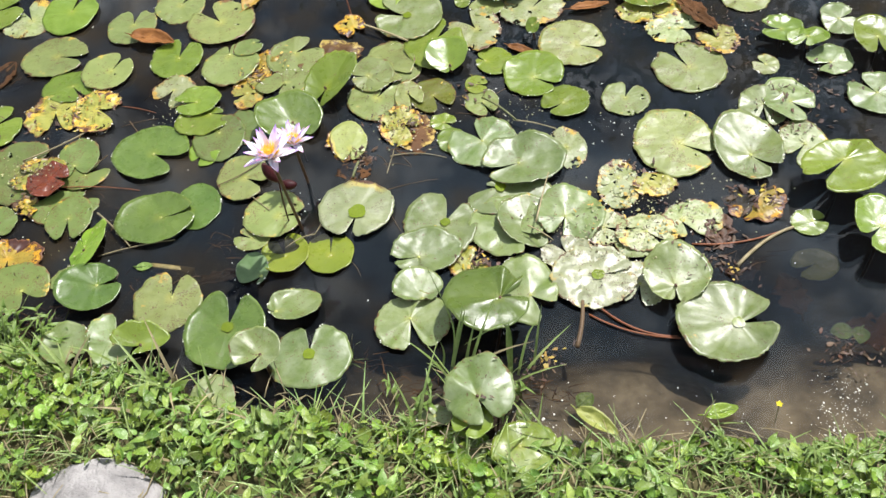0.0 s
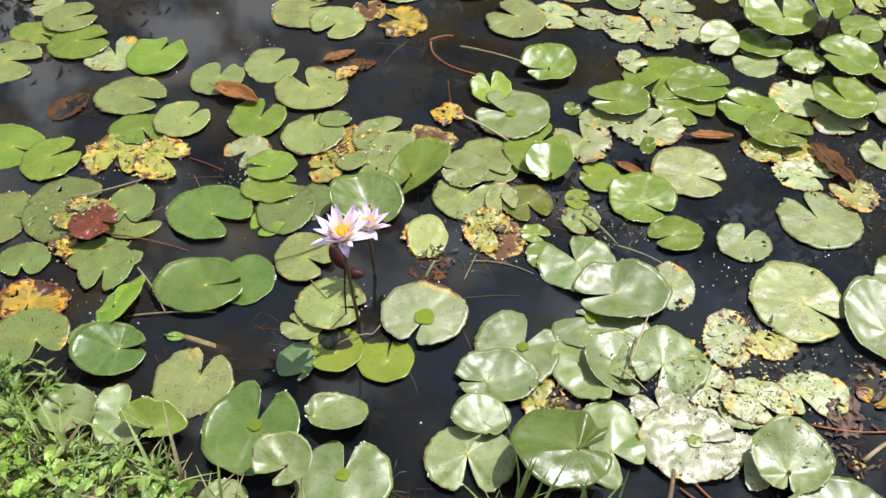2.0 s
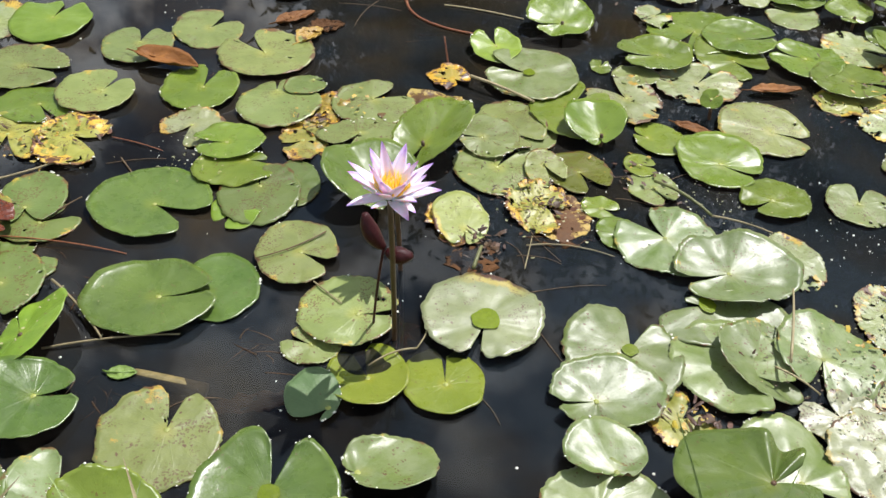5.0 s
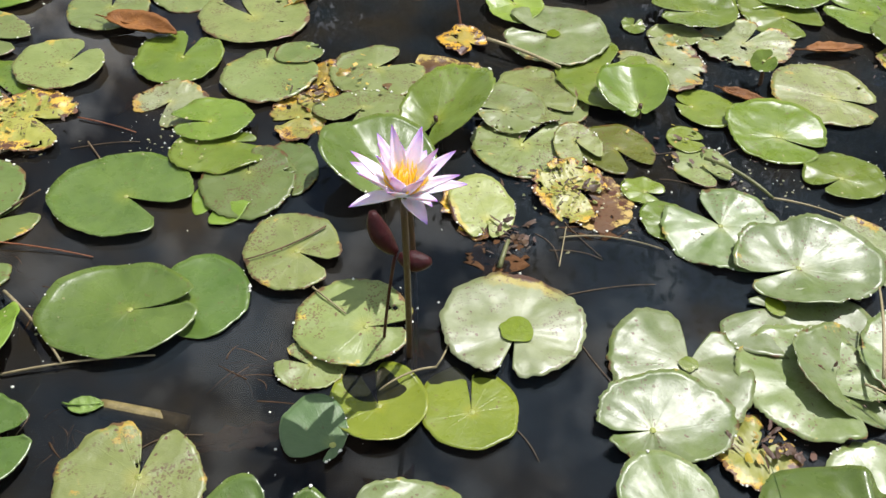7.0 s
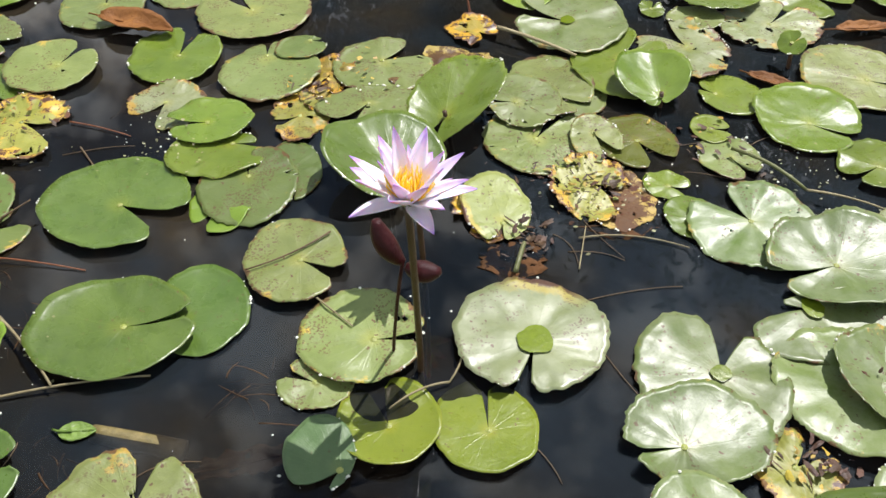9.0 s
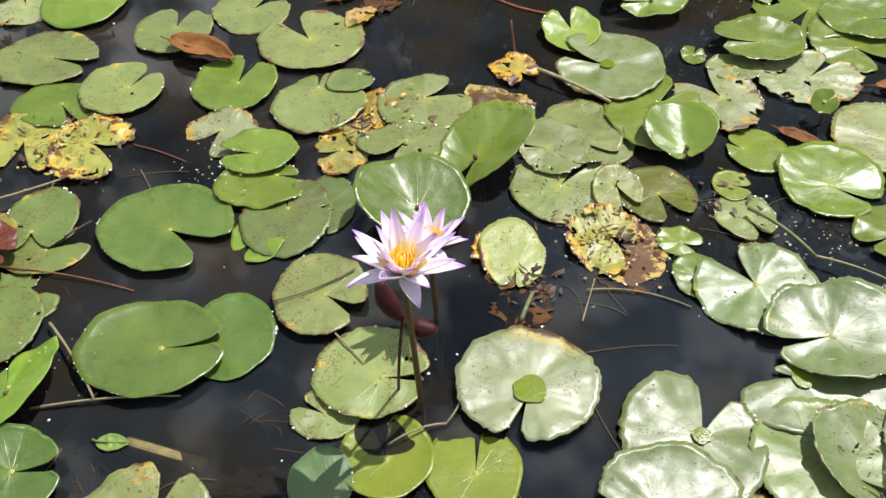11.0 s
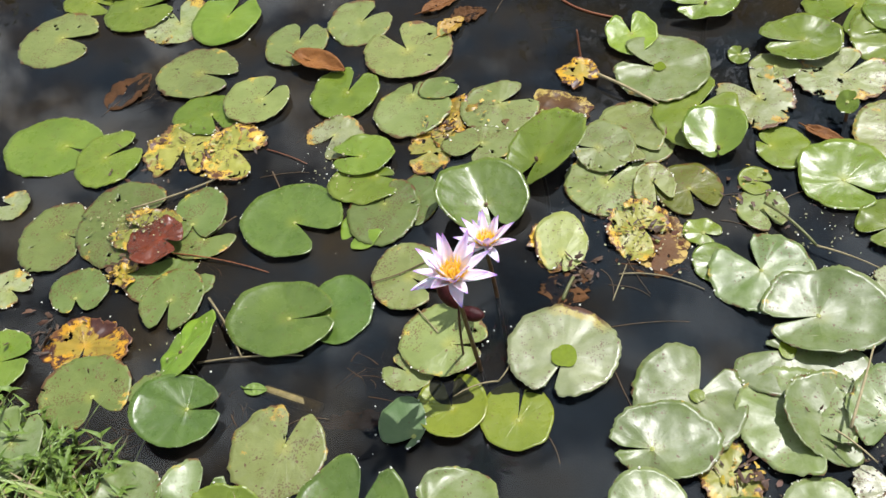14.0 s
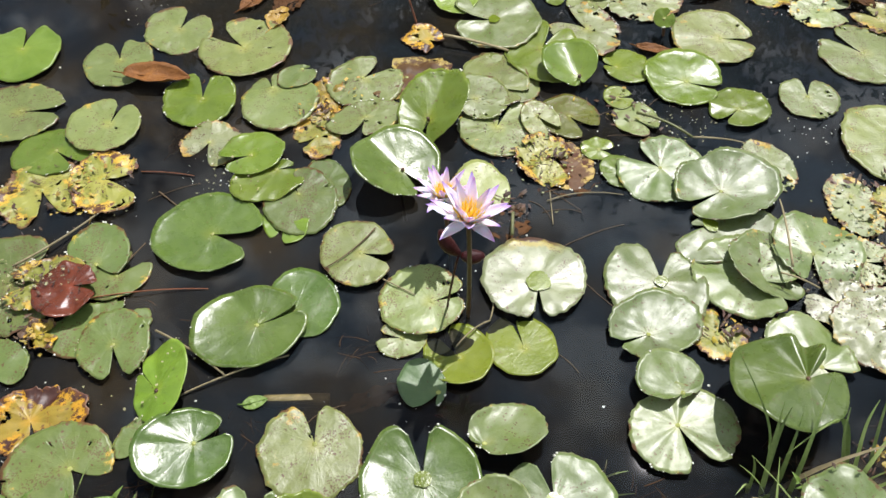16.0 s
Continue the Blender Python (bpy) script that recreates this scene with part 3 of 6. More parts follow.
    ring = [(0, 1 + k, 1 + (k + 1) % 10) for k in range(10)] + [(1 + k, 11 + k, 11 + (k + 1) % 10, 1 + (k + 1) % 10) for k in range(10)]
    if look_of not in "kr":
        part("stalk_boss", mesh_of("stalk_boss", boss, ring, BOSS), ob, "pale yellow-green boss over the stalk")
    words = LABELS[look_of]
    if lift > 0.035 and look_of in "ghwb":
        words = "glossy lily pad held above the water on its stalk" if look_of != "w" else "waxy wavy-edged lily pad lifted above the water"
    tagged(ob, words, "lily pad", "lily pads on the pond")
    TOPS.append((ob.matrix_basis.inverted(), wide, deep, lift + cup * mean * 0.2, math.sin(radians(tilt)), math.sin(radians(roll))))
    # rim points that get white dots in place of glints at the water's edge
    if lift < 0.05 and look_of not in "mkr":
        for _ in range(rng.randint(1, 3)):
            middle = rng.randint(0, SEGMENTS)
            for _ in range(rng.randint(3, 8)):
                RIMS.append(ob.matrix_basis @ Vector(rows[rings * w + min(SEGMENTS, max(0, int(rng.gauss(middle, rng.choice((2, 5, 14))))))]))
    if pool:
        # rain standing in the hollow over the stalk
        n = 30
        pts = [(ax, ay, level + 0.003)]
        for k in range(n):
            a = k * math.tau / n
            q = pool * (1 + 0.24 * wob(1.1 * math.cos(a) + seed, 1.6 * math.sin(a), 6))
            pts.append((ax + q * math.cos(a), ay + q * math.sin(a), level + 0.0026))
        part("puddle", mesh_of("puddle", pts, [(0, 1 + k, 1 + (k + 1) % n) for k in range(n)], PUDDLE), ob, "shallow green rain puddle")
    if lift > 0.02:
        v, f, uv = tube(bent((ax, ay, 0.0), (ax * 0.4, ay * 0.4 - 0.01, -lift - 0.12), (0.006, 0, 0)), [0.0032] * 9, 7)
        part("stalk", mesh_of("stalk", v, f, STALK, uv), ob, "brown-green stalk")
    return ob


lily_pad(-0.808, 2.813, 0.053, 0.070, 7.4, 0.000, -0.002, -27, 30, "d", 0.004)
lily_pad(-0.737, 2.738, 0.045, 0.058, 7.4, 0.000, 0.000, 193, 20, "d", 0.004)
lily_pad(-0.638, 2.674, 0.072, 0.073, 7.4, -0.000, -0.005, 28, 20, "s", 0.012)
lily_pad(-0.694, 2.598, 0.078, 0.052, 7.4, 0.000, 0.000, 332, 20, "g", 0.004)
lily_pad(-0.566, 2.569, 0.083, 0.079, 7.4, -0.006, 0.003, 14, 14, "g", 0.008)
lily_pad(-0.715, 2.458, 0.092, 0.091, 7.4, 0.007, 0.007, -11, 26, "s", 0.004)
lily_pad(-0.457, 2.539, 0.076, 0.080, 7.4, 0.008, -0.011, 116, 20, "d", 0.004)
lily_pad(-0.344, 2.545, 0.077, 0.087, 7.4, 0.003, 0.008, 72, 20, "b", 0.008)
lily_pad(-0.342, 2.367, 0.088, 0.076, 7.4, 0.010, -0.000, -17, 16, "s", 0.008)
lily_pad(-0.182, 2.294, 0.067, 0.065, 7.4, 0.010, -0.001, 59, 14, "s", 0.012)
lily_pad(-0.266, 2.253, 0.079, 0.060, 7.4, 0.000, 0.000, 302, 16, "g", 0.004)
lily_pad(-0.281, 2.153, 0.080, 0.075, 7.4, -0.004, 0.008, -85, 36, "y", 0.004)
lily_pad(-0.178, 2.153, 0.062, 0.077, 7.4, -0.003, 0.009, -23, 50, "y", 0.008)
lily_pad(-0.159, 2.476, 0.068, 0.075, 7.4, 0.004, 0.007, 87, 24, "s", 0.004)
lily_pad(-0.041, 2.553, 0.067, 0.073, 7.4, 0.002, 0.001, 52, 24, "s", 0.004)
lily_pad(0.086, 2.466, 0.091, 0.090, 7.4, -0.004, 0.006, 124, 30, "s", 0.004, cup=0.06)
lily_pad(-0.010, 2.330, 0.069, 0.073, 7.4, 0.005, -0.000, 74, 22, "g", 0.008, cup=0.05)
lily_pad(0.135, 2.294, 0.072, 0.078, 7.4, -0.005, 0.041, 88, 14, "s", 0.008)
lily_pad(0.173, 2.352, 0.039, 0.030, 7.4, 0.015, 0.015, -10, 20, "t", 0.012)
lily_pad(0.004, 2.209, 0.056, 0.056, 7.4, -0.003, 0.007, -128, 50, "d", 0.004)
lily_pad(0.074, 2.159, 0.058, 0.052, 7.4, -0.003, -0.004, -179, 20, "g", 0.016)
lily_pad(0.093, 2.093, 0.066, 0.046, 7.4, 0.021, 0.019, -3, 16, "g", 0.012)
lily_pad(0.142, 2.039, 0.063, 0.076, 7.4, 0.001, 0.014, 95, 18, "t", 0.008)
lily_pad(0.114, 2.002, 0.038, 0.049, 7.4, 0.000, 0.000, 235, 20, "b", 0.004)
lily_pad(-0.012, 2.001, 0.091, 0.084, 7.4, 0.005, -0.006, -32, 34, "h", 0.008, cup=0.04)
lily_pad(-0.561, 2.139, 0.100, 0.081, 7.4, 0.029, 0.000, -20, 14, "g", 0.004)
lily_pad(-0.425, 2.115, 0.066, 0.076, 7.4, -0.008, 0.002, 36, 22, "g", 0.008)
lily_pad(-0.442, 1.921, 0.064, 0.084, 7.4, 0.019, 0.004, -17, 16, "t", 0.004)
lily_pad(-0.320, 1.963, 0.085, 0.099, 7.4, -0.005, -0.002, 24, 24, "t", 0.008)
lily_pad(-0.187, 1.998, 0.049, 0.063, 7.4, -0.007, -0.025, -76, 50, "t", 0.008)
lily_pad(-0.166, 1.948, 0.061, 0.049, 7.4, 0.005, -0.004, 34, 30, "t", 0.004)
lily_pad(-0.184, 1.849, 0.082, 0.051, 7.4, 0.000, 0.000, 28, 20, "t", 0.004)
lily_pad(-0.335, 1.810, 0.052, 0.046, 7.4, -0.001, -0.016, -68, 40, "t", 0.008)
lily_pad(-0.161, 1.810, 0.054, 0.062, 7.4, -0.002, -0.002, -92, 22, "t", 0.012)
lily_pad(-0.275, 1.708, 0.077, 0.050, 7.4, -0.002, 0.003, -90, 24, "r", 0.002, tilt=5, cup=0.08)
lily_pad(-0.092, 1.726, 0.049, 0.068, -6.0, -0.005, -0.018, 128, 2, "b", 0.024, roll=30, creases=((40, 0.12), (100, -0.1), (200, 0.1)))
lily_pad(-0.236, 1.631, 0.075, 0.065, 7.4, 0.015, -0.010, -61, 60, "t", 0.004)
lily_pad(-0.115, 1.641, 0.048, 0.042, 7.4, 0.000, 0.000, 211, 20, "t", 0.004)
lily_pad(-0.066, 1.610, 0.069, 0.059, 7.4, 0.015, 0.005, 10, 18, "h", 0.02, tilt=3, roll=-8, cup=0.1, creases=((150, 0.07), (265, 0.05)))
lily_pad(0.123, 1.831, 0.054, 0.066, 7.4, -0.019, -0.013, -172, 20, "h", 0.004)
lily_pad(0.038, 1.797, 0.087, 0.073, 7.4, 0.011, -0.001, 7, 9, "h", 0.012, cup=0.05)
lily_pad(0.102, 1.577, 0.071, 0.074, 7.4, 0.008, 0.010, 81, 24, "s", 0.004)
lily_pad(-0.074, 1.468, 0.050, 0.049, 7.4, 0.013, -0.020, -34, 24, "w", 0.031, tilt=-1.04673, roll=-7, cup=0.25)
lily_pad(0.014, 1.481, 0.049, 0.064, 7.4, 0.003, -0.011, 74, 30, "w", 0.022, tilt=4, roll=-8, cup=0.1)
lily_pad(0.078, 1.469, 0.056, 0.031, 7.4, 0.001, -0.014, -162, 40, "g", 0.038, tilt=10.9258, roll=-6, fold=20)
lily_pad(0.239, 1.489, 0.082, 0.089, 7.4, 0.005, 0.008, 76, 26, "h", 0.019, cup=0.1, pool=0.012)
lily_pad(0.318, 1.417, 0.049, 0.045, 7.4, 0.009, -0.010, -137, 26, "w", 0.060, tilt=11.0054, roll=0.45389, cup=0.2)
lily_pad(0.373, 1.549, 0.056, 0.046, 7.4, -0.039, -0.012, 169, 16, "w", 0.013, tilt=-10.4083, roll=-1.66077, cup=0.15)
lily_pad(0.412, 1.433, 0.083, 0.072, 7.4, -0.003, 0.004, 83, 22, "w", 0.004, pool=0.012)
lily_pad(0.237, 1.339, 0.043, 0.054, 5.5, -0.002, 0.003, -102, 20, "w", 0.019)
lily_pad(0.218, 1.904, 0.060, 0.069, 7.4, 0.006, -0.004, -34, 22, "s", 0.012)
lily_pad(0.259, 1.733, 0.039, 0.034, 7.4, 0.000, 0.000, 154, 20, "s", 0.004)
lily_pad(0.301, 1.791, 0.068, 0.064, 7.4, 0.013, -0.009, -4, 14, "s", 0.012)
lily_pad(0.335, 1.687, 0.053, 0.057, 7.4, 0.000, -0.004, 100, 20, "m", 0.0005, tilt=-9, cup=0.16)
lily_pad(0.431, 1.684, 0.053, 0.058, 7.4, 0.001, -0.008, 85, 8, "m", 0.0035, tilt=-5)
lily_pad(0.272, 1.646, 0.034, 0.042, 7.4, 0.018, -0.020, -141, 40, "o", 0.008)
lily_pad(0.482, 1.797, 0.083, 0.081, 7.4, 0.001, -0.014, -112, 14, "q", 0.012, pool=0.019)
lily_pad(0.819, 1.813, 0.097, 0.051, 7.4, -0.018, 0.030, 172, 20, "w", 0.004, pool=0.014)
lily_pad(0.806, 1.729, 0.079, 0.086, 7.4, 0.000, -0.002, -52, 30, "w", 0.008)
lily_pad(0.665, 1.744, 0.079, 0.091, 7.4, 0.011, 0.003, 64, 34, "w", 0.004, pool=0.011)
lily_pad(0.637, 1.671, 0.077, 0.057, 7.4, -0.019, -0.012, -180, 10, "w", 0.009, tilt=6.11484, roll=-1.59452, cup=0.08)
lily_pad(0.940, 1.750, 0.073, 0.075, 7.4, -0.012, -0.006, -120, 26, "w", 0.012)
lily_pad(0.852, 1.737, 0.067, 0.070, 7.4, -0.002, -0.001, -37, 30, "w", 0.006, tilt=7.74413, roll=-9.68471, cup=0.12, wing=12)
lily_pad(0.619, 1.578, 0.052, 0.044, 7.4, 0.006, -0.032, -149, 26, "w", 0.019, tilt=2.20062, roll=-5.70191, cup=0.2)
lily_pad(0.611, 1.497, 0.077, 0.067, 7.4, -0.005, 0.007, -85, 26, "w", 0.012, creases=((60, 0.09), (200, 0.07), (300, -0.06)))
lily_pad(0.723, 1.638, 0.044, 0.049, 7.4, 0.000, 0.000, 34, 40, "y", 0.004)
lily_pad(0.758, 1.509, 0.082, 0.081, 7.4, 0.025, -0.006, 14, 24, "h", 0.070, tilt=-8, roll=-7, cup=-0.1, creases=((38, 0.3), (72, 0.2), (55, -0.22), (190, 0.1)))
lily_pad(0.838, 1.563, 0.062, 0.083, 7.4, 0.004, -0.017, -56, 40, "w", 0.012)
lily_pad(0.692, 1.990, 0.033, 0.040, 7.4, 0.000, 0.000, 357, 20, "g", 0.004)
lily_pad(0.762, 1.974, 0.079, 0.075, 7.4, 0.000, 0.005, 118, 36, "w", 0.008)
lily_pad(0.851, 1.907, 0.094, 0.075, 7.4, -0.012, -0.005, -172, 10, "w", 0.012, cup=0.1, wing=8)
lily_pad(0.951, 1.949, 0.045, 0.063, 7.4, 0.000, 0.000, 235, 20, "d", 0.004)
lily_pad(1.188, 1.942, 0.089, 0.105, 7.4, 0.011, -0.008, -39, 14, "s", 0.008)
lily_pad(1.341, 1.915, 0.073, 0.100, 7.4, -0.001, -0.027, -56, 14, "w", 0.012, cup=0.12)
lily_pad(1.049, 1.819, 0.044, 0.057, 7.4, -0.000, 0.004, 99, 30, "d", 0.004)
lily_pad(1.128, 1.827, 0.048, 0.035, 7.4, -0.021, 0.022, 106, 50, "y", 0.004)
lily_pad(1.330, 1.764, 0.062, 0.056, 7.4, 0.000, 0.000, 74, 60, "r", -0.0004, tilt=-5, roll=2)
lily_pad(1.092, 1.694, 0.064, 0.049, 7.4, 0.000, 0.000, 311, 20, "d", 0.008)
lily_pad(1.192, 1.724, 0.065, 0.052, 7.4, -0.024, 0.003, -74, 30, "d", 0.004)
lily_pad(1.062, 1.566, 0.052, 0.054, 3.2, 0.000, 0.000, 250, 30, "c", 0.006, roll=-4)
lily_pad(0.925, 1.648, 0.054, 0.042, 3.2, 0.000, 0.000, 120, 30, "c", 0.008, tilt=4)
lily_pad(0.972, 1.588, 0.086, 0.077, 7.4, 0.009, -0.002, -1, 10, "c", 0.012, pool=0.013)
lily_pad(1.131, 1.567, 0.066, 0.066, 7.4, -0.011, -0.028, -100, 16, "w", 0.037, tilt=11.6414, roll=1.19955, cup=0.1, creases=((90, 0.1), (240, 0.1)))
lily_pad(1.204, 1.451, 0.094, 0.091, 5.5, 0.023, -0.003, 0, 30, "w", 0.029, tilt=-2.48776, roll=-1.11013, cup=0.1, pool=0.012, creases=((30, 0.06), (190, 0.06)))
lily_pad(-0.032, 2.823, 0.086, 0.098, 7.4, 0.008, 0.004, 25, 20, "s", 0.004)
lily_pad(0.079, 2.769, 0.076, 0.076, 7.4, 0.001, 0.003, -121, 20, "s", 0.008)
lily_pad(-0.001, 2.914, 0.044, 0.043, 7.4, 0.000, 0.000, 162, 30, "y", 0.004)
lily_pad(0.149, 2.849, 0.045, 0.051, 7.4, 0.000, 0.000, 116, 30, "n", 0.004)
lily_pad(0.248, 2.813, 0.065, 0.079, 7.4, 0.000, 0.000, 167, 50, "r", 0.004)
lily_pad(0.208, 3.007, 0.090, 0.110, 7.4, 0.005, -0.007, -25, 20, "s", 0.004)
lily_pad(0.310, 3.067, 0.046, 0.059, 7.4, 0.000, 0.000, 179, 20, "s", 0.004)
lily_pad(0.407, 3.014, 0.061, 0.068, 7.4, 0.005, 0.006, 19, 20, "s", 0.008)
lily_pad(0.552, 2.861, 0.082, 0.089, 7.4, -0.000, 0.010, 148, 30, "s", 0.012)
lily_pad(0.658, 2.905, 0.064, 0.068, 7.4, 0.000, 0.000, 346, 30, "d", 0.004)
lily_pad(0.654, 2.637, 0.070, 0.066, 7.4, 0.000, -0.024, -179, 12, "g", 0.032, tilt=11.0834, roll=-0.0377118, cup=0.1)
lily_pad(0.586, 2.439, 0.091, 0.097, 17.0, -0.005, -0.000, 145, 34, "w", 0.012, cup=0.05, pool=0.012)
lily_pad(0.522, 2.532, 0.050, 0.058, 7.4, 0.000, 0.000, 100, 30, "b", 0.014, tilt=5, cup=0.12)
lily_pad(0.652, 2.320, 0.076, 0.094, 7.4, -0.000, 0.010, 43, 20, "g", 0.012)
lily_pad(0.682, 2.262, 0.055, 0.055, 7.4, 0.004, -0.040, -96, 16, "g", 0.026, tilt=11, roll=6, fold=18)
lily_pad(0.754, 2.376, 0.067, 0.089, 7.4, 0.003, -0.003, 114, 40, "d", 0.008)
lily_pad(0.724, 2.492, 0.020, 0.026, 7.4, 0.000, 0.000, 58, 20, "g", 0.004)
lily_pad(0.788, 2.458, 0.047, 0.037, 7.4, 0.000, 0.000, 196, 20, "s", 0.008)
lily_pad(0.832, 2.522, 0.075, 0.065, 7.4, 0.004, -0.005, -179, 10, "g", 0.022, cup=0.1)
lily_pad(0.435, 2.415, 0.039, 0.040, 7.4, 0.006, -0.006, -62, 50, "r", 0.008)
lily_pad(0.299, 2.311, 0.073, 0.070, 7.4, -0.001, 0.012, 26, 34, "s", 0.008)
lily_pad(0.223, 2.293, 0.040, 0.044, 7.4, 0.000, 0.000, 245, 30, "r", 0.004)
lily_pad(0.190, 2.189, 0.042, 0.057, 7.4, 0.000, 0.000, 199, 30, "y", 0.004)
lily_pad(0.283, 2.215, 0.072, 0.044, 7.4, 0.000, 0.000, 233, 20, "s", 0.008)
lily_pad(0.378, 2.312, 0.09, 0.056, 7.4, 0.000, 0.000, 136, 50, "n", 0.004)
lily_pad(0.404, 2.190, 0.082, 0.064, 60, -0.030, 0.000, 178, 26, "g", 0.032, roll=18, fold=3, wing=-34)
lily_pad(0.313, 2.066, 0.072, 0.080, 124, -0.016, 0.000, 180, 22, "h", 0.030, roll=14, fold=7, wing=14)
lily_pad(0.568, 2.267, 0.054, 0.074, 7.4, 0.000, 0.000, 134, 20, "s", 0.004)
lily_pad(0.543, 2.268, 0.061, 0.080, 7.4, -0.007, -0.024, -44, 20, "s", 0.008)
lily_pad(0.517, 2.145, 0.076, 0.080, 7.4, -0.005, -0.001, 53, 20, "s", 0.004)
lily_pad(0.500, 2.223, 0.053, 0.062, 7.4, -0.012, -0.006, 175, 12, "s", 0.012)
lily_pad(0.592, 2.134, 0.035, 0.053, 7.4, -0.002, 0.013, -72, 30, "s", 0.012)
lily_pad(0.648, 2.142, 0.056, 0.060, 7.4, 0.000, 0.000, 290, 30, "u", 0.004)
lily_pad(0.574, 2.042, 0.052, 0.062, 7.4, 0.004, 0.007, -43, 50, "y", 0.007)
lily_pad(0.452, 2.004, 0.043, 0.060, 7.4, 0.004, -0.032, -109, 26, "p", 0.008)
lily_pad(0.672, 2.051, 0.031, 0.027, 7.4, 0.001, -0.003, -26, 30, "g", 0.004)
lily_pad(0.764, 2.109, 0.041, 0.048, 7.4, 0.003, -0.002, -75, 12, "s", 0.004)
lily_pad(0.753, 2.171, 0.027, 0.032, 7.4, 0.000, 0.000, 343, 20, "m", 0.004)
lily_pad(0.799, 2.254, 0.045, 0.053, 7.4, -0.022, 0.003, 134, 20, "g", 0.004)
lily_pad(0.891, 2.193, 0.074, 0.078, 7.4, -0.002, -0.012, -37, 14, "g", 0.008, cup=0.06)
lily_pad(0.994, 2.295, 0.083, 0.082, 7.4, 0.010, -0.008, -21, 12, "s", 0.008)
lily_pad(0.903, 2.444, 0.083, 0.070, 7.4, -0.002, -0.003, 40, 16, "d", 0.008)
lily_pad(0.949, 2.657, 0.107, 0.098, 7.4, -0.010, 0.003, -128, 20, "g", 0.004)
lily_pad(0.992, 2.558, 0.074, 0.086, 7.4, -0.001, -0.021, -55, 26, "g", 0.008)
lily_pad(1.026, 2.629, 0.077, 0.074, 7.4, -0.002, -0.005, -10, 10, "g", 0.012, cup=0.08)
lily_pad(0.865, 2.719, 0.041, 0.051, 7.4, 0.000, 0.000, 32, 30, "d", 0.004)
lily_pad(0.960, 2.094, 0.058, 0.054, 7.4, -0.007, -0.006, -157, 14, "g", 0.008, cup=0.05)
lily_pad(1.099, 2.092, 0.056, 0.056, 7.4, 0.000, 0.004, 62, 26, "s", 0.004)
lily_pad(1.264, 2.188, 0.088, 0.089, 7.4, -0.003, 0.001, 112, 18, "s", 0.004)
lily_pad(1.444, 2.433, 0.061, 0.057, 7.4, -0.009, 0.005, 84, 24, "s", 0.004)
lily_pad(1.247, 2.332, 0.068, 0.055, 7.4, 0.015, -0.004, -37, 50, "d", 0.004)
lily_pad(1.348, 2.285, 0.051, 0.057, 7.4, 0.000, 0.000, 112, 40, "y", 0.002)
lily_pad(1.201, 2.412, 0.086, 0.052, 7.4, 0.000, 0.000, 286, 40, "y", 0.004)
lily_pad(1.140, 2.549, 0.071, 0.073, 7.4, 0.002, 0.006, 149, 14, "g", 0.012, cup=0.1)
lily_pad(1.204, 2.474, 0.078, 0.071, 7.4, 0.003, -0.006, -27, 16, "g", 0.016)
lily_pad(1.276, 2.621, 0.083, 0.070, 7.4, 0.000, 0.000, 335, 30, "d", 0.004)
lily_pad(1.363, 2.597, 0.074, 0.083, 7.4, 0.002, -0.016, 112, 20, "g", 0.036, cup=0.07)
lily_pad(1.352, 2.528, 0.066, 0.040, 7.4, 0.000, 0.000, 323, 20, "d", 0.008)
lily_pad(1.175, 2.760, 0.058, 0.062, 7.4, 0.010, 0.016, 156, 18, "s", 0.004)
lily_pad(1.085, 2.826, 0.052, 0.068, 7.4, 0.000, 0.000, 220, 20, "p", 0.028, tilt=10)
lily_pad(1.287, 2.745, 0.051, 0.046, 7.4, -0.004, -0.032, 167, 16, "g", 0.032, tilt=10)
lily_pad(1.149, 3.125, 0.086, 0.112, 7.4, 0.004, -0.010, -111, 30, "s", 0.004)
lily_pad(1.239, 2.925, 0.098, 0.099, 7.4, 0.006, -0.019, 92, 26, "g", 0.059, tilt=7.59074, roll=-1.46563, cup=0.07)
lily_pad(1.361, 2.915, 0.048, 0.062, 7.4, -0.000, -0.006, -108, 20, "g", 0.090, roll=14, fold=16, wing=20)
lily_pad(1.391, 2.757, 0.072, 0.079, 7.4, -0.001, -0.005, 172, 20, "g", 0.051, tilt=5.14274, roll=-3.21366, cup=0.07)
lily_pad(1.490, 2.751, 0.036, 0.047, 7.4, 0.000, 0.000, 90, 20, "g", 0.018)
lily_pad(1.469, 2.964, 0.055, 0.065, 7.4, 0.000, 0.000, 240, 20, "g", 0.008)
lily_pad(1.582, 3.003, 0.064, 0.052, 7.4, 0.000, 0.000, 126, 20, "s", 0.004)
lily_pad(1.620, 3.138, 0.073, 0.081, 7.4, 0.000, 0.000, 255, 20, "g", 0.008)
lily_pad(1.577, 2.879, 0.061, 0.066, 7.4, 0.000, 0.000, 225, 20, "g", 0.012)
lily_pad(1.488, 2.600, 0.058, 0.068, 7.4, -0.007, 0.003, 8, 20, "s", 0.012)
lily_pad(1.562, 2.716, 0.057, 0.076, 7.4, 0.000, 0.000, 165, 20, "g", 0.008)
lily_pad(1.526, 2.534, 0.052, 0.050, 7.4, 0.000, 0.000, 30, 20, "s", 0.004)
lily_pad(0.698, 3.056, 0.066, 0.074, 7.4, -0.001, 0.002, 15, 20, "s", 0.004)
lily_pad(0.767, 3.079, 0.053, 0.062, 7.4, 0.000, 0.000, 166, 20, "s", 0.008)
lily_pad(0.760, 2.905, 0.062, 0.054, 7.4, 0.000, 0.000, 152, 30, "d", 0.004)
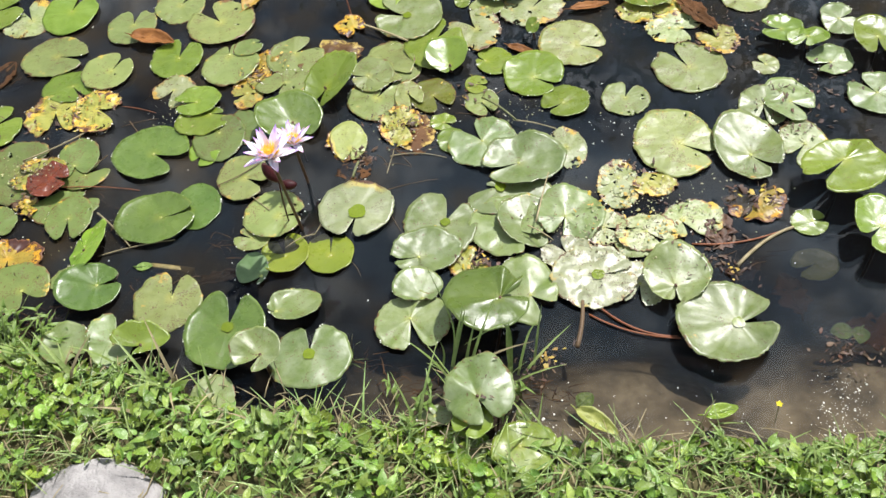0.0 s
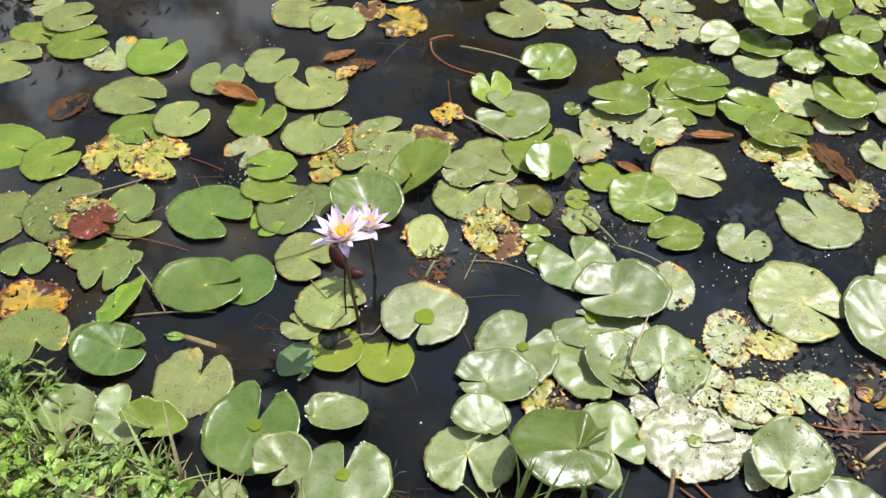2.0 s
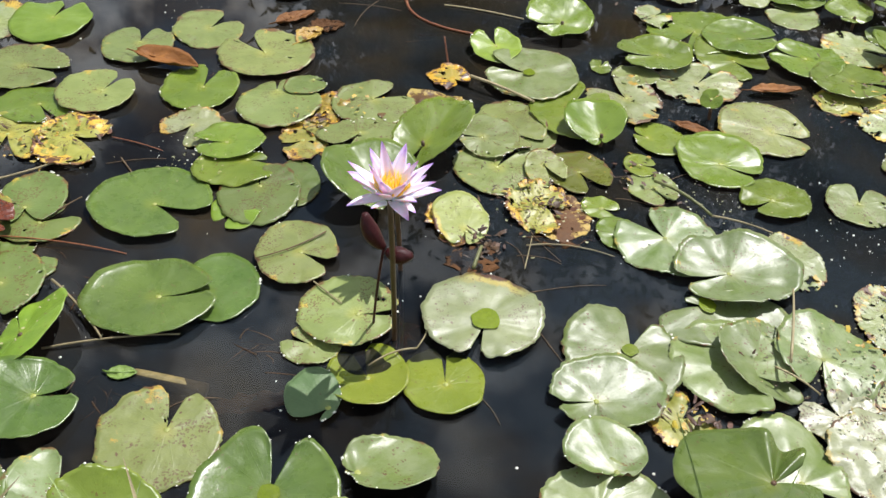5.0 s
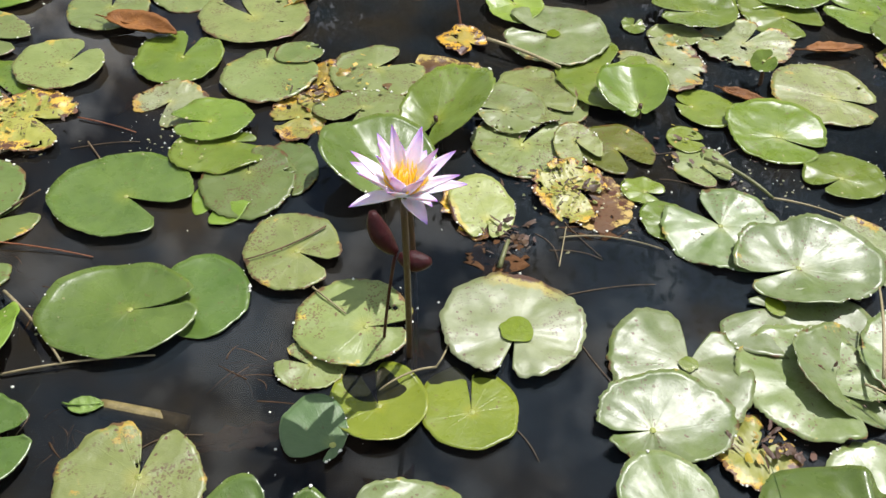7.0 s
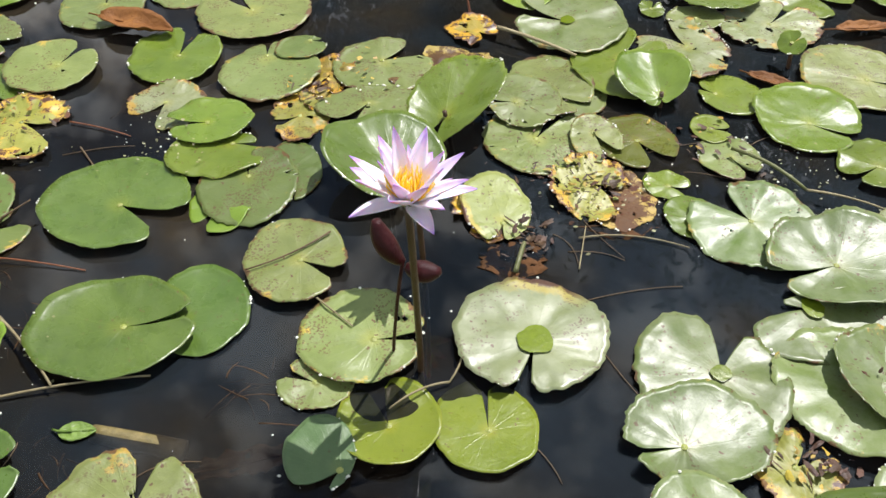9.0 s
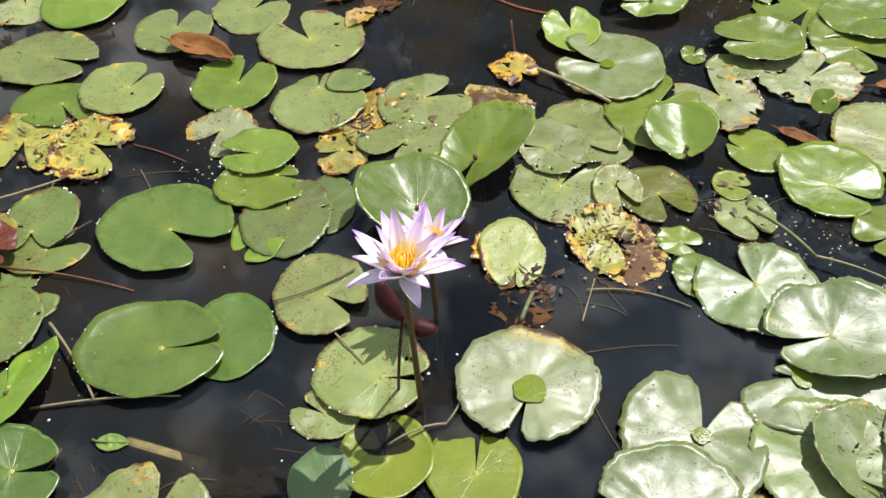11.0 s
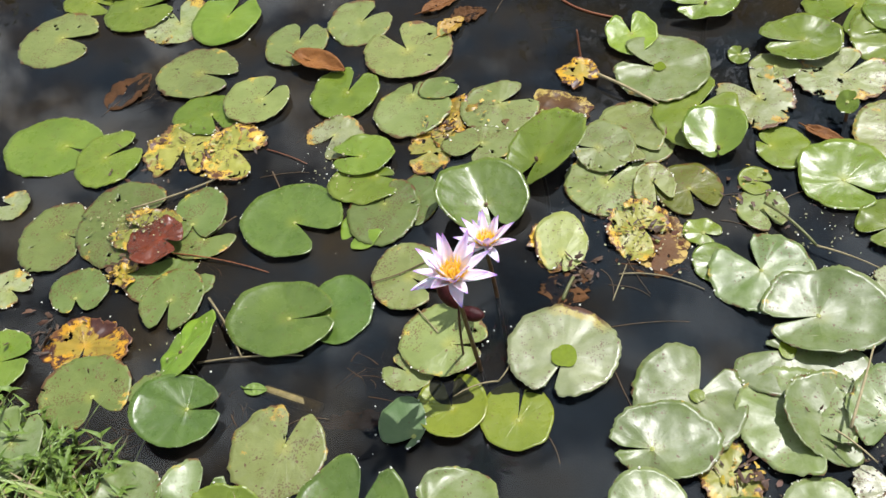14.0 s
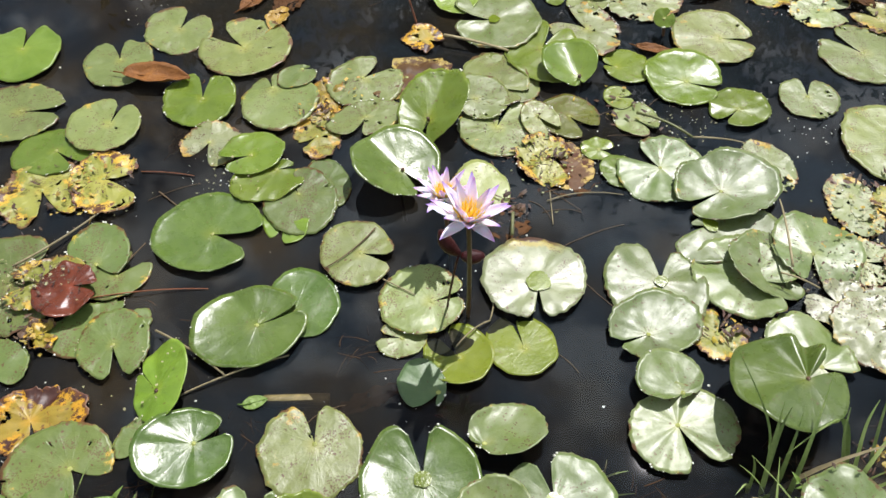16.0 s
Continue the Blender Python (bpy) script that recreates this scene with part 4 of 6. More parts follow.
lily_pad(0.846, 2.866, 0.059, 0.068, 7.4, 0.001, -0.008, 166, 20, "d", 0.008)
lily_pad(0.927, 2.852, 0.057, 0.079, 7.4, -0.002, -0.010, 107, 20, "d", 0.008)
lily_pad(0.957, 2.974, 0.078, 0.078, 7.4, 0.003, -0.001, -12, 20, "d", 0.004)
lily_pad(0.913, 3.114, 0.052, 0.066, 7.4, 0.000, 0.000, 9, 20, "d", 0.004)
lily_pad(0.997, 3.134, 0.068, 0.085, 7.4, 0.000, 0.000, 192, 20, "s", 0.008)
lily_pad(0.836, 3.012, 0.048, 0.048, 7.4, 0.000, 0.000, 78, 20, "s", 0.004)
lily_pad(1.505, 1.796, 0.088, 0.076, 5.5, 0.009, 0.021, -145, 14, "g", 0.060, tilt=-2, roll=4, cup=0.06, creases=((30, 0.08), (120, 0.06), (200, 0.08)))
lily_pad(1.406, 2.043, 0.056, 0.063, 5.5, 0.000, 0.000, 249, 26, "w", 0.008)
lily_pad(1.462, 2.055, 0.057, 0.074, 5.5, 0.002, -0.012, -50, 30, "w", 0.012)
lily_pad(1.440, 2.181, 0.031, 0.034, 5.5, 0.000, 0.000, 130, 30, "s", 0.004)
lily_pad(1.490, 2.270, 0.051, 0.048, 5.5, 0.000, 0.000, 164, 30, "g", 0.032, cup=0.2)
lily_pad(1.544, 2.235, 0.052, 0.031, 5.5, 0.000, 0.000, 230, 20, "g", 0.036)
lily_pad(1.588, 2.181, 0.054, 0.052, 5.5, -0.002, -0.011, -171, 30, "w", 0.008)
lily_pad(1.644, 2.319, 0.042, 0.059, 5.5, 0.000, 0.000, 9, 20, "w", 0.012)
lily_pad(1.695, 2.207, 0.053, 0.072, 5.5, 0.000, 0.000, 255, 20, "g", 0.046, cup=0.1)
lily_pad(1.662, 2.060, 0.066, 0.069, 5.5, 0.000, 0.000, 117, 20, "w", 0.008)
lily_pad(1.468, 1.918, 0.051, 0.075, 5.5, 0.000, 0.000, 219, 20, "s", 0.004)
lily_pad(1.424, 1.700, 0.037, 0.034, 5.5, 0.007, 0.003, -5, 20, "g", 0.004)
lily_pad(1.540, 1.643, 0.053, 0.075, 5.5, -0.004, -0.002, -149, 20, "g", 0.056, cup=0.15)
lily_pad(1.414, 1.602, 0.048, 0.040, 5.5, 0.000, 0.000, 196, 20, "m", -0.007)
lily_pad(0.739, 1.308, 0.065, 0.066, 5.5, -0.006, -0.015, -70, 20, "w", 0.080, tilt=8.4251, roll=7.24169, cup=-0.12, creases=((60, 0.06), (100, -0.06), (140, 0.06)))
lily_pad(0.724, 1.257, 0.037, 0.036, 5.5, 0.000, 0.000, 228, 20, "g", 0.052, tilt=-10)
lily_pad(0.812, 1.216, 0.058, 0.051, 5.5, -0.007, 0.002, -17, 20, "g", 0.028)
lily_pad(0.655, 1.288, 0.035, 0.022, 5.5, 0.000, 0.000, 138, 20, "w", 0.018)
lily_pad(0.716, 1.219, 0.053, 0.038, 5.5, 0.000, 0.000, 34, 20, "w", 0.016)
lily_pad(-0.406, 1.658, 0.052, 0.065, 12.6, -0.002, 0.000, 13, 10, "g", 0.008)
lily_pad(-0.274, 1.511, 0.048, 0.056, 12.6, -0.000, -0.001, 74, 14, "w", 0.052, cup=0.12)
lily_pad(-0.564, 1.984, 0.033, 0.035, 12.6, 0.000, 0.000, 163, 30, "d", 0.004)
lily_pad(-0.470, 1.801, 0.042, 0.042, 12.6, 0.004, -0.002, -31, 30, "d", 0.004)
lily_pad(0.898, 2.331, 0.019, 0.026, 17.0, 0.000, 0.000, 357, 12, "g", 0.042, roll=38)
lily_pad(-0.888, 2.726, 0.023, 0.031, 7.4, 0.000, 0.000, 288, 40, "r", 0.004)
lily_pad(1.201, 2.844, 0.071, 0.067, 7.4, 0.000, 0.000, 48, 20, "g", 0.014)
lily_pad(1.348, 2.677, 0.040, 0.044, 7.4, 0.000, 0.000, 26, 20, "g", 0.008)
lily_pad(1.023, 2.897, 0.047, 0.067, 7.4, 0.000, 0.000, 177, 20, "d", 0.004)
lily_pad(1.430, 3.175, 0.055, 0.063, 7.4, 0.000, 0.000, 287, 20, "g", 0.034)
lily_pad(1.238, 3.154, 0.052, 0.068, 7.4, 0.000, 0.000, 11, 20, "b", 0.042)
lily_pad(1.519, 3.112, 0.045, 0.060, 7.4, 0.000, 0.000, 304, 30, "y", 0.004)
lily_pad(-0.232, 1.917, 0.049, 0.056, 7.4, 0.012, 0.002, -23, 20, "k", 0.028, cup=-0.05, creases=((60, 0.06), (200, -0.06)))
lily_pad(-0.269, 1.948, 0.067, 0.048, 12.6, 0.000, 0.000, 165, 30, "y", 0.016)
lily_pad(-0.268, 1.851, 0.026, 0.032, 12.6, 0.000, 0.000, 355, 40, "r", 0.012)
lily_pad(1.054, 1.848, 0.042, 0.055, 3.2, 0.000, 0.000, 224, 30, "d", 0.004)
lily_pad(1.007, 1.715, 0.050, 0.047, 3.2, 0.000, 0.000, 332, 24, "d", 0.004)
lily_pad(1.067, 1.668, 0.043, 0.038, 3.2, 0.000, 0.000, 74, 24, "s", 0.004)
lily_pad(0.236, 2.243, 0.052, 0.050, 7.4, 0.000, 0.000, 60, 40, "r", 0.001)
lily_pad(0.193, 2.075, 0.038, 0.062, 7.4, 0.000, 0.000, 210, 30, "t", 0.0015)
lily_pad(0.441, 2.001, 0.043, 0.060, 7.4, 0.000, 0.000, 215, 40, "r", 0.0015)
lily_pad(0.604, 2.026, 0.050, 0.058, 7.4, 0.000, 0.000, 120, 50, "n", 0.001)


# ---- flowers ----
def petal_mesh(length, width, cup, bend):
    """A pointed petal along +x, hollowed along its length and bent upwards."""
    verts, uvs, faces = [], [], []
    nl, nw = 14, 6
    for i in range(nl + 1):
        t = i / nl
        half = width / 2 * max(0.4 * (1 - 1.5 * t), math.sin(math.pi * t**0.72) ** 0.85 if t < 1 else 0.0)
        for k in range(nw + 1):
            s = k / nw * 2 - 1
            verts.append((length * t, half * s, cup * half * s * s + bend * length * t * t))
            uvs.append((k / nw, t))
    w = nw + 1
    for i in range(nl):
        for k in range(nw):
            faces.append((i * w + k, (i + 1) * w + k, (i + 1) * w + k + 1, i * w + k + 1))
    n = len(verts)
    below = [(x, y, z - 0.0007) for x, y, z in verts]
    edges = {(a, b) for f in faces for a, b in zip(f, f[1:] + f[:1])}
    rim = [(b, a, a + n, b + n) for a, b in edges if (b, a) not in edges]
    faces = faces + [tuple(i + n for i in f[::-1]) for f in faces] + rim
    return mesh_of("petal", verts + below, faces, PETAL, uvs + uvs)


def stamen_mesh(length):
    v, f, uv = tube([(0, 0, 0), (0.0008, 0, length * 0.45), (0.0004, 0, length * 0.8), (-0.0022, 0, length)], [0.0007, 0.0009, 0.0008, 0.0002], 5)
    return mesh_of("stamen", v, f, STAMEN, uv)


def water_lily(x, y, z, foot, size, seed, lean, label):
    """An open star of petals on a tall bare stem. foot: where the stem meets the water."""
    rng = random.Random(seed)
    flower = new("water_lily")
    flower.matrix_basis = pose(x, y, z - 0.016 * size, lean[0], lean[1], seed * 17)
    tagged(flower, label, "flower", "water lilies in bloom")
    rows = ((5, 0.054, 0.0185, 12, 0.0), (8, 0.059, 0.0165, 36, 0.05), (8, 0.059, 0.015, 57, 0.04))
    for n, length, width, rise, bend in rows:
        me = petal_mesh(length * size, width * size, 0.55, bend)
        for k in range(n):
            a = 360 / n * k + rise * 1.9 + rng.uniform(-7, 7)
            e = rise + rng.uniform(-6, 6)
            part("petal", me, flower, at=pose(0, 0, 0, 0, 0, a) @ pose(0.004 * size, 0, 0, rng.uniform(-8, 8), -e, 0) @ Matrix.Scale(rng.uniform(0.9, 1.06), 4))
    me = stamen_mesh(0.025 * size)
    for k in range(90):
        a, ring = k * 137.5, 0.2 + 0.8 * (k / 90)
        part("stamen", me, flower, at=pose(0, 0, 0.002, 0, 0, a) @ pose(0.0076 * size * ring, 0, 0.003, rng.uniform(-8, 8), 3 + 40 * ring**1.5 + rng.uniform(-7, 7), 0))
    bm = bmesh.new()
    bmesh.ops.create_uvsphere(bm, u_segments=16, v_segments=8, radius=0.0075 * size)
    for v in bm.verts:
        v.co.z = v.co.z * 0.55 + 0.001
    me = bpy.data.meshes.new("receptacle")
    bm.to_mesh(me)
    bm.free()
    me.materials.append(GREEN_STALK)
    part("receptacle", me, flower, "green-brown cup under the petals")
    points = [flower.matrix_basis.inverted() @ p for p in bent((x, y, z - 0.018 * size), (*foot, -0.2), (0.004, -0.008, 0), 14)]
    v, f, uv = tube(points, [0.0034] * 14, 9)
    part("stem", mesh_of("stem", v, f, STALK, uv), flower, "smooth brown-green stem")
    return flower


water_lily(0.356, 1.731, 0.268, (0.366, 1.785), 1.0, 3, (3, 2), "open pale lilac water lily with yellow heart, tall stem")
water_lily(0.358, 1.893, 0.132, (0.372, 1.90), 0.85, 8, (6, 4), "smaller lilac water lily on a shorter stem")


def young_leaf(x, y, z):
    """A rolled wine-red leaf, two lobes on one thin stalk."""
    base = new("rolled_leaf")
    base.matrix_basis = pose(x, y, z)
    tagged(base, "rolled wine-red young leaf standing beside the flower stem", "young leaf")
    for a, b, bow in (((0, 0, -0.006), (-0.024, 0.012, 0.036), (-0.004, 0, -0.003)), ((0.002, 0, -0.01), (0.034, -0.006, -0.01), (0, 0, -0.004))):
        pts = bent(a, b, bow, 12)
        rad = [0.0012 + 0.0095 * math.sin(math.pi * (0.06 + 0.88 * i / 11)) ** 0.8 for i in range(12)]
        v, f, uv = tube(pts, rad, 12)
        part("lobe", mesh_of("lobe", v, f, WINE, uv), base)
    v, f, uv = tube(bent((0, 0, 0), (-0.016, 0.03, -z - 0.1), (-0.004, 0, 0)), [0.0018] * 9, 7)
    part("stalk", mesh_of("stalk", v, f, WINE, uv), base)


young_leaf(0.350, 1.752, 0.165)


# ---- litter on the water ----
def dead_leaf(x, y, z, length, width, turn, curl, material, label, ragged=0.0, name="dead_leaf"):
    """A fallen leaf: midrib, curled sides, uneven rim."""
    verts, uvs, faces = [], [], []
    nl, nw = 22, 10
    for i in range(nl + 1):
        t = i / nl
        half = width / 2 * math.sin(math.pi * min(1, 0.04 + 0.94 * t**0.85)) ** 0.75
        half *= 1 + ragged * wob(t * 9 + x * 7, y * 5)
        for k in range(nw + 1):
            s = k / nw * 2 - 1
            edge = 1 + ragged * 1.2 * wob(t * 14, s * 2 + x * 9, y) * abs(s)
            zz = curl * half * s * s + 0.25 * curl * length * (t - 0.5) ** 2 + min(0.004, 0.04 * length) * wob(t * 6, s * 3, x * 3) + 0.05 * width * wob(t * 9 + y, s * 5, x * 5)
            verts.append((length * (t - 0.5), half * s * edge, zz))
            uvs.append((k / nw, t))
    w = nw + 1
    for i in range(nl):
        for k in range(nw):
            if ragged and wob(i * 0.5 + x * 5, k * 0.6, y * 5) > 0.75 - ragged:
                continue
            faces.append((i * w + k, (i + 1) * w + k, (i + 1) * w + k + 1, i * w + k + 1))
    n = len(verts)
    edges = {(a, b) for f in faces for a, b in zip(f, f[1:] + f[:1])}
    rim = [(b, a, a + n, b + n) for a, b in edges if (b, a) not in edges]
    faces = faces + [tuple(i + n for i in f[::-1]) for f in faces] + rim
    ob = new(name, mesh_of(name, verts + [(a, b, c - 0.001) for a, b, c in verts], faces, material, uvs + uvs))
    ob.matrix_basis = pose(x, y, z, 0, 0, turn)
    v, f, uv = tube([(-length * 0.68, 0.004, 0.0), (-length * 0.5, 0, 0.002), (0, 0, 0.0), (length * 0.45, 0, 0.002)], [0.0012, 0.0014, 0.001, 0.0004], 5)
    part("midrib", mesh_of("midrib", v, f, material, uv), ob)
    return tagged(ob, label, "dead leaf")


dead_leaf(-0.085, 2.405, 0.014, 0.13, 0.055, -20, 0.5, DEAD, "curled russet brown dead leaf lying across a lily pad")
dead_leaf(-0.472, 2.31, -0.002, 0.12, 0.075, 70, 0.25, SUNK, "sunken ragged brown leaf under the water", 0.22)
dead_leaf(0.47, 1.925, -0.002, 0.09, 0.07, 80, 0.1, SUNK, "sunken ragged brown leaf under the water", 0.4)
dead_leaf(0.62, 1.985, -0.002, 0.12, 0.05, 10, 0.1, SUNK, "sunken ragged brown leaf under the water", 0.4)
dead_leaf(1.31, 2.37, 0.012, 0.15, 0.05, -60, 0.3, SUNK, "ragged dark brown dead leaf among the pads", 0.3)
dead_leaf(1.05, 2.43, 0.01, 0.1, 0.03, 8, 0.4, DEAD, "small curled brown dead leaf on the water")
dead_leaf(0.868, 2.285, 0.005, 0.075, 0.026, -30, 0.4, DEAD, "small curled brown dead leaf on the water")
dead_leaf(0.12, 2.62, 0.004, 0.09, 0.035, 40, 0.3, DEAD, "small curled brown dead leaf on the water", 0.2)
dead_leaf(0.158, 2.545, 0.004, 0.075, 0.042, 58, 0.5, SCRAP_YELLOW, "torn yellow dying leaf scrap beside a lily pad", 0.25, name="torn_leaf")
dead_leaf(0.185, 2.59, 0.0, 0.08, 0.05, 30, 0.3, SUNK, "ragged dark brown leaf remains on the water", 0.3)
dead_leaf(1.243, 1.697, 0.002, 0.085, 0.06, 70, 0.2, SCRAP_BROWN, "matted brown dead leaf beside pale broken pads", 0.3)
stem("sheath", bent((0.045, 1.678, -0.0094), (0.138, 1.66, -0.011), (0, 0, 0.001)), 0.0105, 0.011, REED, "pale straw-coloured reed stalk sunk under the water", "stalk")
dead_leaf(0.034, 1.672, 0.003, 0.036, 0.022, 5, 0.1, LEAFLET, "small pointed green leaf floating on the water", name="floating_leaf")
dead_leaf(0.944, 1.26, 0.02, 0.085, 0.034, -38, 0.9, BOSS, "curled yellow-green leaf scrap at the water's edge")
dead_leaf(1.165, 1.275, 0.016, 0.062, 0.03, 12, 0.4, WEED, "small green leaf scrap at the water's edge")
for sx, sy, sl, sw, st in ((1.25, 1.6, 0.14, 0.07, 20), (1.36, 1.55, 0.1, 0.06, 100), (1.5, 1.45, 0.12, 0.08, 160), (0.2, 1.66, 0.12, 0.03, 15), (-0.05, 2.28, 0.1, 0.03, 60)):
    dead_leaf(sx, sy, -0.03, sl, sw, st, 0.15, SUNK, "sunken ragged brown leaf under the water", 0.35)

stem("twig", bent((-0.317, 1.99, 0.016), (-0.178, 2.095, 0.006), (0.004, -0.004, 0.0)), 0.0022, 0.0014, DRY, "pale flattened straw lying from pads onto the water", "twig")
stem("twig", bent((0.848, 1.705, 0.035), (0.899, 1.67, 0.026), (0, 0, 0.004)), 0.0016, 0.001, DRY, "broken straw lying across the shining pads", "twig")
stem("twig", bent((0.165, 1.882, 0.0145), (0.255, 1.945, 0.0155), (0.004, -0.004, 0.0)), 0.0009, 0.0013, TWIG, "thin brown twig lying on a lily pad", "twig")
stem("twig", bent((0.25, 1.84, 0.0145), (0.292, 1.80, 0.0145), (0, 0, 0.0)), 0.0012, 0.0008, DRY, "short straw twig on a lily pad", "twig")
stem("twig", bent((-0.1, 1.822, 0.01), (-0.004, 1.72, 0.012), (0.004, 0, 0.004)), 0.002, 0.0014, DRY, "pale dry stem floating on the water", "twig")
stem("twig", bent((-0.075, 1.704, 0.004), (0.09, 1.738, 0.006), (0, 0.004, 0.002)), 0.0016, 0.001, DRY, "long straw-coloured stem floating on the water", "twig")
stem("twig", bent((0.47, 2.402, 0.02), (0.585, 2.337, 0.012), (0, 0, 0.003)), 0.003, 0.0025, DRY, "pale dry stem leaning on lily pads", "twig")
stem("twig", bent((0.766, 2.112, 0.016), (0.842, 2.032, 0.014), (0, 0, 0.008)), 0.0028, 0.0022, GREEN_STALK, "pale green stalk lying across a lily pad", "stalk")
stem("twig", bent((0.842, 2.032, 0.014), (0.93, 2.0, 0.012), (0, 0, 0.004)), 0.0018, 0.001, DRY, "thin straw stem across the pads", "twig")
stem("twig", bent((0.47, 1.885, 0.012), (0.482, 1.925, 0.02), (0, 0, 0.003)), 0.0032, 0.0026, GREEN_STALK, "short pale stalk end standing out of the water", "stalk")
stem("twig", bent((0.55, 1.951, 0.004), (0.68, 1.937, 0.003), (0.0, 0.012, 0.0)), 0.0012, 0.0008, DRY, "thin dry grass stem floating on the water", "twig")
stem("twig", bent((0.545, 1.90, 0.003), (0.56, 1.97, 0.006), (0.0, 0, 0.0)), 0.0009, 0.0006, DRY, "thin dry grass stem floating on the water", "twig")
stem("twig", bent((0.34, 2.725, 0.002), (0.50, 2.592, 0.003), (-0.035, -0.02, 0.0), 14), 0.0028, 0.002, RED_STEM, "arched reddish lily stalk at the water's surface", "stalk")
stem("twig", bent((0.335, 2.73, 0.002), (0.395, 2.76, 0.003), (0.0, 0.01, 0.0)), 0.0026, 0.0028, RED_STEM, "reddish lily stalk at the water's surface", "stalk")
stem("twig", bent((0.42, 2.718, 0.002), (0.585, 2.672, 0.003), (0.0, 0.006, 0.0)), 0.0018, 0.0016, DRY, "thin straw stem floating on the water", "twig")
stem("twig", bent((0.432, 2.47, -0.01), (0.42, 2.50, 0.045), (0.0, 0.0, 0.0)), 0.0022, 0.0014, RED_STEM, "short reddish stalk standing out of the water", "stalk")
stem("twig", bent((-0.12, 2.17, 0.003), (-0.03, 2.14, 0.003), (0, 0.003, 0)), 0.0011, 0.0008, RED_STEM, "thin reddish stem on the water", "twig")
stem("twig", bent((-0.09, 2.115, 0.003), (-0.05, 2.06, 0.003)), 0.0012, 0.001, TWIG, "thin brown twig floating on the water", "twig")
stem("twig", bent((-0.14, 1.965, 0.012), (-0.11, 1.99, 0.02)), 0.0014, 0.001, TWIG, "thin brown twig on a spotted pad", "twig")
stem("twig", bent((-0.2, 1.905, 0.01), (-0.02, 1.89, 0.002), (0, 0.006, 0)), 0.0011, 0.0008, RED_STEM, "brown stalk of a sunken leaf", "stalk")
stem("twig", bent((0.40, 1.815, 0.004), (0.395, 1.735, 0.004), (0.012, 0.0, 0.004)), 0.0014, 0.001, DRY, "thin dry stem floating beside the flower", "twig")
stem("twig", bent((0.395, 1.735, 0.004), (0.335, 1.70, 0.006), (0.0, 0.004, 0.004)), 0.0014, 0.001, DRY, "thin dry stem floating beside the flower", "twig")
stem("twig", bent((0.965, 1.53, 0.004), (1.115, 1.44, 0.006), (-0.005, -0.02, 0.0)), 0.0024, 0.002, RED_STEM, "orange-red lily stalk at the water's surface", "stalk")
stem("twig", bent((0.955, 1.50, 0.004), (1.12, 1.435, 0.008), (-0.005, -0.012, 0.0)), 0.002, 0.0016, RED_STEM, "orange-red lily stalk at the water's surface", "stalk")
stem("twig", bent((0.925, 1.43, 0.0), (0.945, 1.53, 0.008), (0.004, 0.0, 0.0)), 0.005, 0.004, TWIG, "dark brown lily stalk awash in the water", "stalk")
stem("twig", bent((1.26, 1.60, 0.004), (1.39, 1.69, 0.004), (0.0, 0.012, 0.0)), 0.004, 0.003, DRY, "thick straw stalk on the water", "stalk")
stem("twig", bent((1.18, 1.66, 0.003), (1.36, 1.68, 0.004), (0.0, -0.012, 0.0)), 0.002, 0.0015, RED_STEM, "thin reddish stem on the water", "twig")
stem("twig", bent((0.865, 1.705, 0.045), (0.90, 1.83, 0.055), (0.0, 0, 0.006)), 0.0022, 0.0012, DRY, "straw grass stalk lying over the pads", "twig")


for n, (ax, ay, bx, by) in enumerate(((0.535, 1.93, 0.60, 1.915), (0.56, 1.985, 0.60, 1.92), (0.52, 1.96, 0.545, 1.91), (0.78, 2.11, 0.84, 2.16), (0.66, 2.12, 0.76, 2.145),
                                        (0.70, 2.08, 0.77, 2.06), (-0.11, 2.10, -0.02, 2.12), (-0.08, 2.06, 0.0, 2.075), (0.45, 1.68, 0.50, 1.62), (0.10, 1.62, 0.16, 1.64),
                                        (0.54, 1.85, 0.66, 1.875), (0.55, 1.80, 0.60, 1.70), (-0.02, 1.66, -0.04, 1.60), (0.28, 2.72, 0.24, 2.60), (0.2, 2.7, 0.33, 2.68))):
    stem("twig", bent((ax, ay, 0.001), (bx, by, 0.002), (0.006 * (-1) ** n, 0.006, 0)), 0.0006, 0.0004, TWIG, "hair-thin brown rootlet floating on the water", "rootlet")


